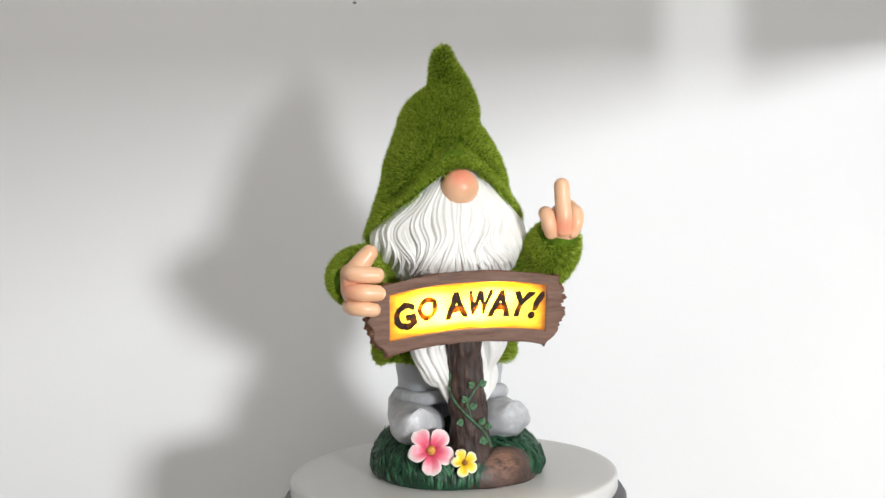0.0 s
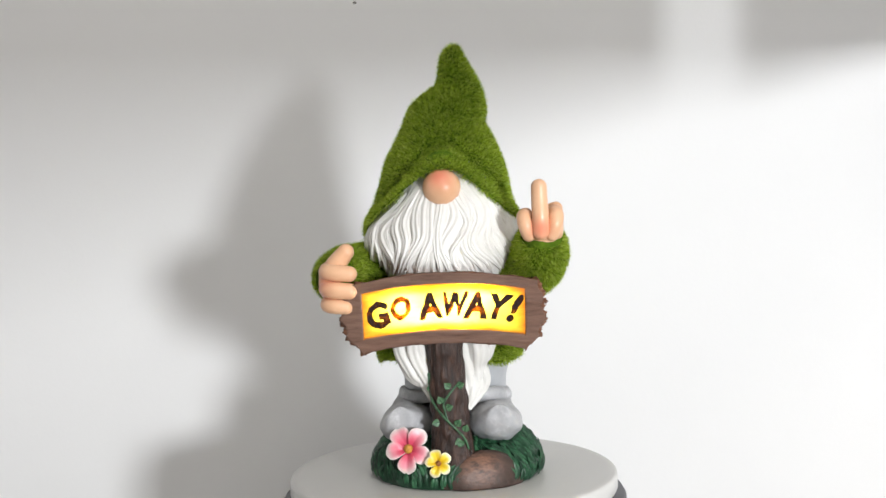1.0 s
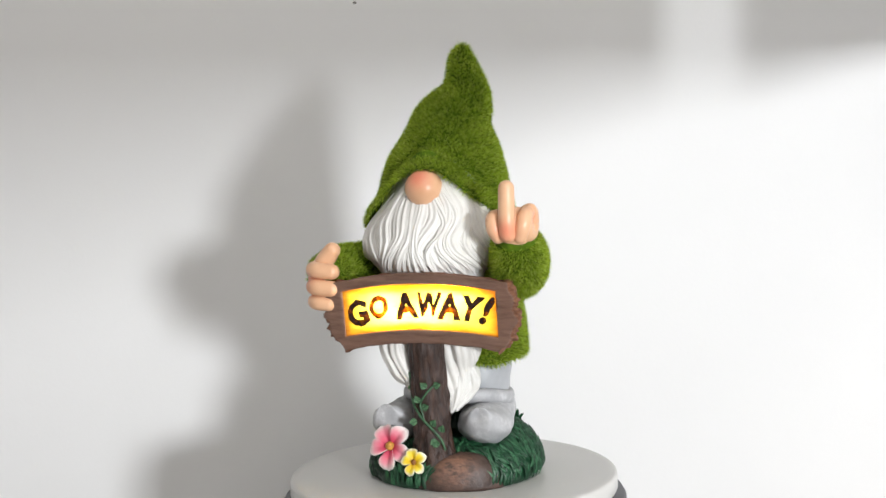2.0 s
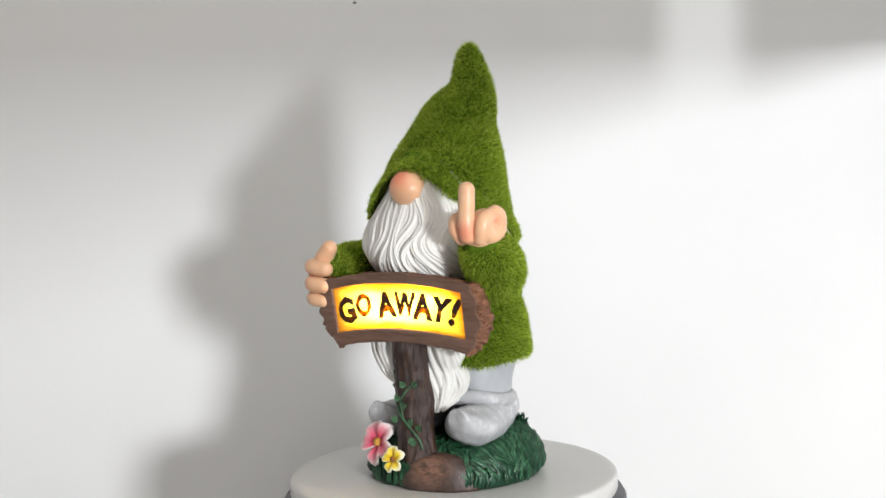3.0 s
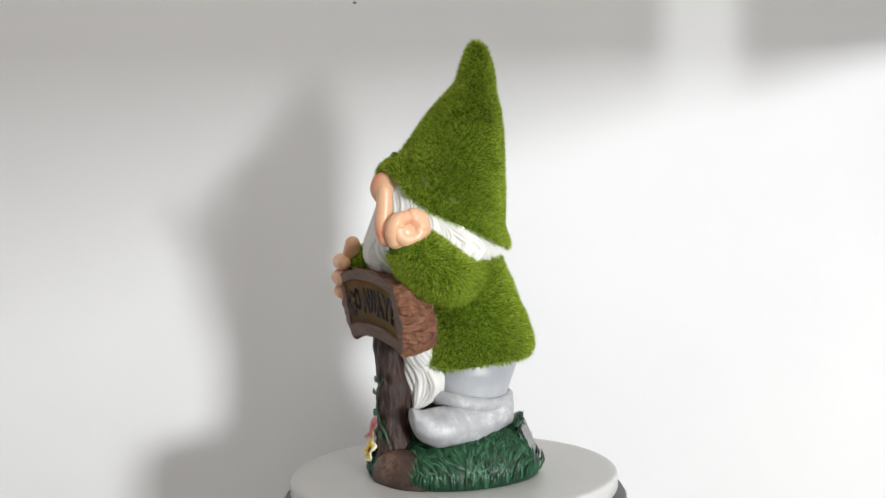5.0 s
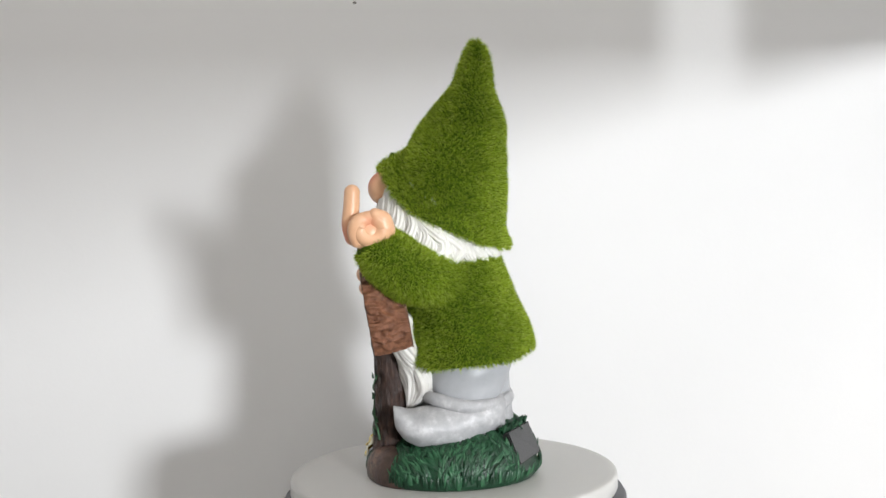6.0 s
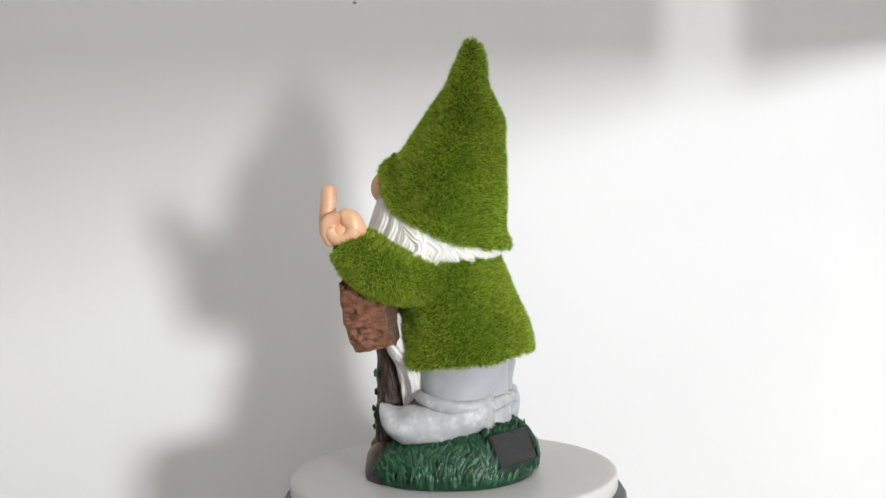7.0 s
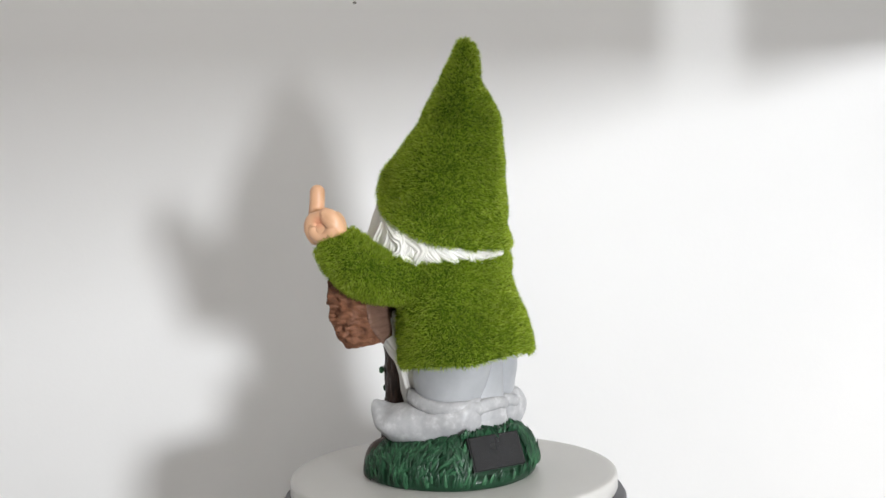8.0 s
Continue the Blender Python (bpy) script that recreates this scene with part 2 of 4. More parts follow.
def part(name, data, parent, label="", mats=(), smooth=True):
    """Links a mesh (or a Sculpt) as one object under its parent."""
    me = data.mesh(name, mats, smooth) if isinstance(data, Sculpt) else data
    ob = new(name, me)
    ob.parent = parent
    return tagged(ob, label)


def spline(rows, n):
    """n points along a smooth curve through the rows, evenly by row number."""
    r = np.asarray(rows, float)
    t = np.linspace(0, len(r) - 1, n)
    i = np.clip(t.astype(int), 0, len(r) - 2)
    u = (t - i)[:, None]
    p0, p1, p2, p3 = r[np.maximum(i - 1, 0)], r[i], r[i + 1], r[np.minimum(i + 2, len(r) - 1)]
    return 0.5 * (2 * p1 + (p2 - p0) * u + (2 * p0 - 5 * p1 + 4 * p2 - p3) * u ** 2 + (3 * p1 - p0 - 3 * p2 + p3) * u ** 3)


def rough(p, scale, amount, seed=0.0):
    """Smooth noise in -amount..amount at each point."""
    q = np.asarray(p).reshape(-1, 3)
    out = np.array([noise.noise(Vector((a * scale + seed, b * scale, c * scale - seed))) for a, b, c in q])
    return (out * amount).reshape(np.asarray(p).shape[:-1])


def tube(points, nu=20, n=24, squash=1.0, capped=True):
    """A round-ended tube; points are rows of x, y, z, radius. Returns rows x columns x 3."""
    c = spline(points, n)
    if capped:
        d0, d1 = c[0, :3] - c[1, :3], c[-1, :3] - c[-2, :3]
        d0, d1 = d0 / np.linalg.norm(d0), d1 / np.linalg.norm(d1)
        k = np.linspace(0.05, 1.5705, 7)
        a = [[*(c[0, :3] + d0 * c[0, 3] * math.sin(x)), c[0, 3] * math.cos(x)] for x in k[::-1]]
        b = [[*(c[-1, :3] + d1 * c[-1, 3] * math.sin(x)), c[-1, 3] * math.cos(x)] for x in k]
        c = np.vstack([a, c, b])
    t = np.gradient(c[:, :3], axis=0)
    t /= np.linalg.norm(t, axis=1)[:, None] + 1e-12
    ref = np.array([0.31, 0.93, 0.2]) if abs(t[len(t) // 2, 2]) > 0.7 else np.array([0.05, 0.1, 1.0])
    u = np.cross(t, ref)
    u /= np.linalg.norm(u, axis=1)[:, None]
    w = np.cross(t, u)
    a = np.linspace(0, 2 * np.pi, nu, endpoint=False)
    return c[:, None, :3] + c[:, None, 3:4] * (np.cos(a)[None, :, None] * u[:, None] + squash * np.sin(a)[None, :, None] * w[:, None])


def ball(place, radii, nu=28, nv=16, turn=(0, 0, 0)):
    a = np.linspace(0, 2 * np.pi, nu, endpoint=False)
    b = np.linspace(-np.pi / 2, np.pi / 2, nv)
    p = np.stack([np.cos(b)[:, None] * np.cos(a), np.cos(b)[:, None] * np.sin(a), np.sin(b)[:, None] + 0 * a], -1) * radii
    r = np.array(Euler([radians(x) for x in turn]).to_matrix())
    return p @ r.T + np.array(place)


def outward(p):
    """Normals of a closed ring grid."""
    du = np.roll(p, -1, 1) - np.roll(p, 1, 1)
    dv = np.gradient(p, axis=0)
    n = np.cross(du, dv)
    return n / (np.linalg.norm(n, axis=2)[..., None] + 1e-12)


# ---------- the room ----------
def slab(name, lo, hi, mat, label, category, bevel=0.0):
    bm = bmesh.new()
    bmesh.ops.create_cube(bm, size=1)
    for v in bm.verts:
        v.co = [lo[i] + (v.co[i] + 0.5) * (hi[i] - lo[i]) for i in range(3)]
    if bevel:
        bmesh.ops.bevel(bm, geom=bm.edges[:], offset=bevel, segments=3, affect="EDGES")
    me = bpy.data.meshes.new(name)
    bm.to_mesh(me)
    bm.free()
    me.materials.append(mat)
    return tagged(new(name, me), label, category, kind="structure")


WALL_Y = 0.35
slab("wall_north", (-2.2, WALL_Y, -0.85), (1.3, WALL_Y + 0.12, 1.8), M_WALL, "plain white painted wall behind the turntable", "wall")
slab("wall_south", (-2.2, -3.32, -0.85), (1.3, -3.2, 1.8), M_WALL, "plain white painted wall", "wall")
slab("wall_west", (-2.32, -3.32, -0.85), (-2.2, 0.47, 1.8), M_WALL, "plain white painted wall", "wall")
slab("floor", (-2.32, -3.32, -0.95), (1.42, 0.47, -0.85), M_FLOOR, "plain grey floor", "floor")
slab("ceiling", (-2.32, -3.32, 1.8), (1.42, 0.47, 1.9), M_WALL, "plain white ceiling", "ceiling")


def wall_with_window():
    """The east wall with the opening through which the daylight falls."""
    y0, y1, z0, z1 = -2.62, -2.10, 0.08, 0.58
    s = Sculpt()
    for a0, a1, b0, b1 in ((-3.32, y0, -0.85, 1.8), (y1, 0.47, -0.85, 1.8), (y0, y1, -0.85, z0), (y0, y1, z1, 1.8)):
        v = [(x, y, z) for x in (1.3, 1.42) for y in (a0, a1) for z in (b0, b1)]
        s.add(v, [(0, 1, 3, 2), (4, 6, 7, 5), (0, 4, 5, 1), (2, 3, 7, 6), (0, 2, 6, 4), (1, 5, 7, 3)])
    tagged(new("wall_east", s.mesh("wall_east", [M_WALL], False)), "plain white painted wall with a small window opening", "wall", kind="structure")


wall_with_window()


def shade_screen(name, low):
    """An added sheer screen out of view; its slanting lower edge dims the daylight high on the north wall."""
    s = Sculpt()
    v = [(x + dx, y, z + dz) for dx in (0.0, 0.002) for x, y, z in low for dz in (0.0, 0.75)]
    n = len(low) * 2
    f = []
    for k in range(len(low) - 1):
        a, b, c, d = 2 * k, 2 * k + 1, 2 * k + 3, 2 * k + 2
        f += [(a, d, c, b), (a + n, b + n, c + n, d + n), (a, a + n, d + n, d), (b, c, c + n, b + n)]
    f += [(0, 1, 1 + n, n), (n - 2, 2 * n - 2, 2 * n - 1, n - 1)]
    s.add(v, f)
    tagged(new(name, s.mesh(name, [M_SCREEN], False)), "added sheer white screen out of view that shades the wall", "blind", kind="structure")


# Unseen screens, added only to shade the top of the north wall.
shade_screen("shade_screen_1", [(0.332, -1.156, 0.269), (0.355, -0.982, 0.2775), (0.440, -0.215, 0.328)])
shade_screen("shade_screen_2", [(0.471, -0.215, 0.321), (0.546, 0.057, 0.349), (0.759, 0.190, 0.390)])


# ---------- table and turntable ----------
slab("plinth", (-0.24, -0.36, -0.85), (0.19, 0.145, -0.085), M_TABLE, "plain pale plinth under the turntable", "plinth", 0.004)


def ring_profile(rows, nu=128):
    r = np.asarray(rows, float)
    a = np.linspace(0, 2 * np.pi, nu, endpoint=False)
    return np.stack([r[:, :1] * np.cos(a), r[:, :1] * np.sin(a), r[:, 1:] + 0 * a], -1)


def turntable():
    root = tagged(new("turntable"), "white motorised display turntable with a dark grey drum", "turntable")
    s = Sculpt()
    s.grid(ring_profile([(0.0001, -0.085), (0.136, -0.085), (0.1385, -0.082), (0.1385, -0.020), (0.1365, -0.0165), (0.120, -0.0165), (0.0001, -0.0165)]))
    part("drum", s, root, "dark grey plastic drum", [M_DRUM])
    s = Sculpt()
    s.grid(ring_profile([(0.0001, -0.016), (0.1285, -0.016), (0.1305, -0.0145), (0.1318, -0.012), (0.1318, -0.0030), (0.1312, -0.0010), (0.1298, -0.0001), (0.125, 0.0), (0.0001, 0.0)]))
    return root, part("plate", s, root, "white round plastic plate", [M_PLATE])


TABLE, PLATE = turntable()

# ---------- the garden ornament ----------
ORNAMENT = tagged(new("garden_ornament"), "solar garden gnome ornament in flocked green with a glowing wooden sign", "garden ornament")
HAT = [(0.3440, 0.0093, 0.0270, 0.0006, 0.0010), (0.3425, 0.0093, 0.0270, 0.0040, 0.0045), (0.338, 0.0087, 0.0271, 0.0080, 0.0084), (0.330, 0.0092, 0.0269, 0.0111, 0.0115),
       (0.320, 0.0111, 0.0256, 0.0143, 0.0141), (0.311, 0.0122, 0.0240, 0.0178, 0.0158), (0.303, 0.0083, 0.0218, 0.0250, 0.0195), (0.297, 0.0052, 0.0204, 0.0288, 0.0228),
       (0.288, 0.0024, 0.0183, 0.0322, 0.0288), (0.280, 0.0000, 0.0163, 0.0326, 0.0331), (0.270, 0.0006, 0.0125, 0.0373, 0.0369),
       (0.260, 0.0003, 0.0083, 0.0421, 0.0412), (0.250, -0.0003, 0.0046, 0.0463, 0.0453), (0.240, -0.0005, 0.0024, 0.0491, 0.0473),
       (0.230, -0.0006, 0.0010, 0.0513, 0.0488), (0.220, -0.0014, 0.0001, 0.0545, 0.0491), (0.210, -0.0018, -0.0003, 0.0585, 0.0490),
       (0.195, -0.0016, -0.0008, 0.0615, 0.0489), (0.178, -0.0016, -0.0005, 0.0620, 0.0495)]
COAT = [(0.186, 0.0, 0.003, 0.040, 0.0335), (0.177, 0.0, 0.003, 0.047, 0.0375), (0.166, 0.0, 0.0035, 0.053, 0.0405), (0.154, 0.0, 0.006, 0.056, 0.0430), (0.140, 0.0, 0.0085, 0.0565, 0.0455),
        (0.128, 0.0, 0.0115, 0.0575, 0.0485), (0.114, 0.0, 0.0135, 0.0585, 0.0515), (0.102, 0.0, 0.0150, 0.0590, 0.0525), (0.080, 0.0, 0.0150, 0.0590, 0.0525)]


def at_height(table, z):
    t = np.asarray(table)[::-1]
    fine = spline(t, 220)
    return [np.interp(z, fine[:, 0], fine[:, k]) for k in range(1, 5)]


def shell(table, bottom, top, nu, nv, inset=0.0, flare=None, diag=0.0):
    """A ring grid between an uneven lower edge and a level top; front is -y."""
    a = np.linspace(0, 2 * np.pi, nu, endpoint=False)
    zb = bottom(a)
    v = np.linspace(0, 1, nv)[:, None] ** 1.0
    z = zb[None] + (top - zb[None]) * v
    cx, cy, rx, ry = at_height(table, z)
    trim = 1 - diag * np.clip(-np.cos(a), 0, 1) * np.abs(np.sin(2 * a))
    rx, ry = rx * trim, ry * trim
    rx, ry = np.maximum(rx - inset, 0.0004), np.maximum(ry - inset, 0.0004)
    if flare is not None:
        f = flare(a[None], z - zb[None])
        rx, ry = rx + f, ry + f
    return np.stack([cx + rx * np.sin(a), cy - ry * np.cos(a), z], -1)


def lipped(p, depth=0.006):
    """Adds a turned-in lower edge to a shell."""
    mid = p[0].mean(0)
    inner = [mid + (p[0] - mid) * np.array([k, k, 1]) + np.array([0, 0, h]) for k, h in ((0.80, depth * 2.2), (0.90, depth), (0.955, 0.0012), (0.985, -0.0008))]
    return np.concatenate([np.array(inner), p])


def grow_fur(s, verts, faces, density, length, mat, seed, droop=0.08, lean=0.45, clear=()):
    """Short tapering blades of flocking over faces."""
    rng = np.random.default_rng(seed)
    tri = np.concatenate([faces[:, [0, 1, 2]], faces[:, [0, 2, 3]]])
    a, b, c = verts[tri[:, 0]], verts[tri[:, 1]], verts[tri[:, 2]]
    cr = np.cross(b - a, c - a)
    area = np.linalg.norm(cr, axis=1) / 2
    n = int(area.sum() * density)
    pick = rng.choice(len(tri), n, p=area / area.sum())
    u, w = rng.random((2, n, 1))
    flip = (u + w) > 1
    u, w = np.where(flip, 1 - u, u), np.where(flip, 1 - w, w)
    root = a[pick] + u * (b - a)[pick] + w * (c - a)[pick]
    keep = np.ones(n, bool)
    for place, radius in clear:
        keep &= np.linalg.norm(root - np.array(place), axis=1) > radius
    root, pick, n = root[keep], pick[keep], int(keep.sum())
    nrm = cr[pick] / (np.linalg.norm(cr[pick], axis=1)[:, None] + 1e-12)
    clump = np.array([noise.noise_vector(Vector(p * 110)) for p in root])
    d = nrm + lean * rng.normal(size=(n, 3)) * 0.8 + clump * 0.34 + np.array([0, 0, -droop])
    d /= np.linalg.norm(d, axis=1)[:, None]
    ln = length * (0.65 + 0.6 * rng.random((n, 1)))
    side = np.cross(d, rng.normal(size=(n, 3)))
    side /= np.linalg.norm(side, axis=1)[:, None] + 1e-12
    wd = 0.00021 * (0.7 + 0.6 * rng.random((n, 1)))
    bend = (rng.normal(size=(n, 3)) * 0.3 + np.array([0, 0, -droop])) * ln * 0.35
    root = root - nrm * 0.0004
    m = root + d * ln * 0.55
    tip = root + d * ln + bend
    v = np.stack([root - side * wd, root + side * wd, m + side * wd * 0.85, m - side * wd * 0.85, tip], 1).reshape(-1, 3)
    k = np.arange(n)[:, None] * 5
    tris = np.concatenate([k + np.array([[0, 1, 2]]), k + np.array([[0, 2, 3]]), k + np.array([[3, 2, 4]])])
    s.add(v, tris, mat)


FUR_LEN, FUR_DENSITY = 0.0045, 3.0e6


def hat_edge(a):
    d = np.degrees(np.minimum(a, 2 * np.pi - a))
    right = np.sin(a) > 0
    z = np.interp(d, (0, 6, 12, 18, 25, 40, 55, 75, 90, 120, 150, 180), (0.2450, 0.2445, 0.2422, 0.2385, 0.2330, 0.2215, 0.2110, 0.2005, 0.1945, 0.1850, 0.1815, 0.1810))
    return z + np.where(right, 0.0020, -0.0005) * np.sin(a) ** 2


def hat_flare(a, h):
    front = np.clip(np.cos(a), 0, 1) ** 1.5
    low = np.exp(-(h / 0.0090) ** 2)
    return low * (0.0078 * front * (1 - 0.55 * np.clip(2.2 * np.sin(a), 0, 1)) + 0.0030) - (0.0010 + 0.0036 * front) * np.exp(-((h - 0.0175) / 0.006) ** 2)


def furry(s, p, mat_base, mat_fur, seed, skip=0, wob=0.0009, clear=()):
    n = outward(p)
    p = p + n * (rough(p, 70, wob, seed)[..., None])
    v, f = s.grid(p, mat_base)
    cols = p.shape[1]
    grow_fur(s, v, f[skip * cols:], FUR_DENSITY, FUR_LEN, mat_fur, seed, clear=clear)


BEARD = [(0.250, 0.0, 0.0, 0.034, 0.038), (0.232, 0.0, 0.0, 0.0435, 0.0475), (0.222, 0.0, 0.0, 0.0485, 0.0510), (0.212, 0.0, 0.0, 0.0535, 0.0540),
         (0.200, -0.001, 0.0, 0.0595, 0.0570), (0.190, -0.001, 0.0, 0.0620, 0.0610), (0.180, -0.001, 0.0, 0.0610, 0.0640), (0.171, 0.0, 0.0, 0.0565, 0.0640), (0.162, 0.0, 0.0, 0.051, 0.0560), (0.152, 0.0, 0.0, 0.045, 0.043)]


def beard_place(d, z):
    """Points of the beard's body; d turns from the front (0) to the back (pi)."""
    cx, cy, rx, ry = at_height(BEARD, z)
    back = np.clip(0.15 - np.cos(d), 0, 1)
    rx = rx * (1 - 0.20 * back ** 0.5)
    ry = np.where(np.cos(d) > 0, ry, 0.0412)
    return np.stack([cx + rx * np.sin(d), cy - ry * np.cos(d), z + 0 * d], -1)


def beard_shell():
    """The body of the beard and back hair, with shallow combed grooves."""
    d = np.linspace(-np.pi, np.pi, 420, endpoint=False)[None]
    z = np.linspace(0.250, 0.152, 80)[:, None]
    p = beard_place(d + 0 * z, z + 0 * d)
    down = (0.246 - z) / 0.09
    fine = d * (13 - 2.0 * down) + 1.1 * np.sin(down * 5 + 3 * np.sin(d * 2)) + rough(p, 60, 1.0, 5.0)
    n = outward(p)
    n *= np.sign((n[40, 210] * np.array([0, -1, 0])).sum())
    return p + n * (-0.0012 + 0.0011 * np.abs(np.sin(fine * 1.6)))[..., None]


def hair_lock(s, slot, d, z, width, height, rows=30):
    """One carved lock along a path over the beard's body: a ridged, tapering strand."""
    u = np.linspace(0, 1, rows)
    c = beard_place(d, z)
    e = 0.002
    n = np.cross(beard_place(d + e, z) - beard_place(d - e, z), beard_place(d, z + e) - beard_place(d, z - e))
    n /= np.linalg.norm(n, axis=1)[:, None]
    n *= np.where((n * (c - np.array([0, 0, 1]) * c[:, 2:3])).sum(1) < 0, -1, 1)[:, None]
    t = np.gradient(c, axis=0)
    t /= np.linalg.norm(t, axis=1)[:, None]
    b = np.cross(t, n)
    w = width * np.minimum(1, 0.55 + 1.2 * u) * np.clip((1.0 - u) / 0.42, 0.03, 1) ** 0.65
    h = height * (0.35 + 0.65 * np.clip(u * 1.8, 0, 1)) * np.clip((1.0 - u) / 0.25, 0.25, 1) ** 0.5
    v = np.linspace(-1, 1, 17)
    arch_v = (1 - v ** 2) ** 0.6
    ridge = 1 - 0.26 * np.abs(np.sin(v * 4.6 + 0.5)) ** 2
    p = c[:, None] + b[:, None] * (w[:, None] * v)[..., None] + n[:, None] * (h[:, None] * (arch_v * ridge) - 0.0016 + 0.0010 * u[:, None])[..., None]
    s.grid(p, slot, close=False)


def beard_locks(s, slot):
    """Wavy locks of the beard, parted under the nose, and the ragged hair below the hat."""
    rng = np.random.default_rng(21)
    u = np.linspace(0, 1, 30)
    for layer, count, spread in ((1, 40, 1.82), (0, 27, 1.86)):
        for k in range(count):
            q = (k + 0.5 + 0.35 * rng.uniform(-1, 1)) / count * 2 - 1
            way = math.tanh(6 * (q + 0.06))
            d1 = spread * q
            d0 = 0.72 * d1 * (0.50 + 0.50 * abs(q)) + 0.04 * rng.normal()
            z0 = float(hat_edge(np.array([d0 % (2 * np.pi)]))[0]) + 0.004
            z0 = min(z0, 0.243) - layer * 0.010 * rng.random()
            z1 = 0.1650 + 0.0030 * rng.normal() + 0.012 * max(0, abs(q) - 0.72)
            amp = rng.uniform(0.11, 0.21) * (1.0 - 0.25 * layer)
            phase = 0.10 + 0.16 * math.sin(9.0 * q) + 0.07 * rng.normal()
            wave = np.sin(2 * np.pi * (1.20 * u - phase)) * np.clip(u * 1.7 - 0.15, 0, 1)
            flick = rng.uniform(0.15, 0.40) * np.clip(u - 0.80, 0, 1) / 0.2
            d = d0 + (d1 - d0) * u ** 0.80 + way * (amp * wave + 0.5 * flick * abs(amp) * 3)
            hair_lock(s, slot, d, z0 + (z1 - z0) * u, rng.uniform(0.0040, 0.0074) if layer == 0 else rng.uniform(0.003, 0.005), rng.uniform(0.0044, 0.0062) if layer == 0 else 0.0030)
    for side in (-1, 1):
        for k in range(26):
            d0 = 1.45 + 1.62 * (k + rng.uniform(-0.3, 0.3)) / 25
            z0 = float(hat_edge(np.array([(side * d0) % (2 * np.pi)]))[0]) + 0.003
            z1 = 0.1755 + 0.0030 * rng.normal() - 0.003 * max(0.0, math.cos(2 * (d0 - 1.45)))
            d = side * (d0 + 0.26 * u * min(1, 3.1 - d0 + 0.2) + rng.uniform(0.03, 0.07) * np.sin(2 * np.pi * (u + rng.random())))
            hair_lock(s, slot, d, z0 + (min(z1, z0 - 0.007) - z0) * u, rng.uniform(0.0032, 0.0054), rng.uniform(0.0028, 0.0044))


def beard_tail(s, slot):
    """The beard's end below the sign: twisted locks that curl round behind the post."""
    locks = (((-0.033, -0.040, 0.125, 0.0080), (-0.0345, -0.043, 0.108, 0.0085), (-0.029, -0.044, 0.094, 0.0082), (-0.024, -0.043, 0.084, 0.0066), (-0.014, -0.042, 0.076, 0.0015)),
             ((-0.025, -0.041, 0.125, 0.0090), (-0.026, -0.045, 0.106, 0.0095), (-0.020, -0.045, 0.090, 0.0085), (-0.014, -0.042, 0.078, 0.0075), (-0.010, -0.041, 0.066, 0.0055), (-0.0065, -0.042, 0.055, 0.0012)),
             ((-0.012, -0.036, 0.125, 0.0100), (-0.010, -0.037, 0.100, 0.0110), (-0.006, -0.035, 0.080, 0.0095), (0.000, -0.034, 0.066, 0.0060), (0.004, -0.036, 0.056, 0.0015)),
             ((0.006, -0.034, 0.125, 0.0110), (0.008, -0.034, 0.100, 0.0110), (0.010, -0.031, 0.080, 0.0095), (0.010, -0.031, 0.066, 0.0065), (0.009, -0.035, 0.055, 0.0015)),
             ((0.020, -0.038, 0.125, 0.0095), (0.023, -0.037, 0.106, 0.0095), (0.020, -0.031, 0.092, 0.0080), (0.018, -0.029, 0.080, 0.0070), (0.015, -0.032, 0.066, 0.0052), (0.012, -0.036, 0.055, 0.0012)),
             ((0.028, -0.038, 0.125, 0.0078), (0.029, -0.036, 0.110, 0.0078), (0.027, -0.030, 0.098, 0.0062), (0.024, -0.024, 0.090, 0.0020)),
             ((0.020, -0.031, 0.098, 0.0045), (0.024, -0.025, 0.087, 0.0066), (0.0240, -0.022, 0.077, 0.0074), (0.020, -0.025, 0.067, 0.0056), (0.015, -0.033, 0.056, 0.0012)),
             ((0.015, -0.030, 0.098, 0.0060), (0.020, -0.024, 0.084, 0.0070), (0.018, -0.026, 0.072, 0.0055), (0.014, -0.033, 0.058, 0.0012)))
    for k, rows in enumerate(locks):
        p = tube(rows, 64, 44)
        mid = p.mean(1, keepdims=True)
        a = np.linspace(0, 2 * np.pi, 64, endpoint=False)[None]
        t = np.linspace(0, 1, len(p))[:, None]
        groove = np.abs(np.sin(2 * a + 3.2 * t + k)) ** 0.6 + 0.55 * np.abs(np.sin(5 * a + 6.0 * t + 1.5 * np.sin(5 * t + k))) ** 0.8 - 1.0
        s.grid(mid + (p - mid) * (1 + 0.27 * groove)[..., None], slot)


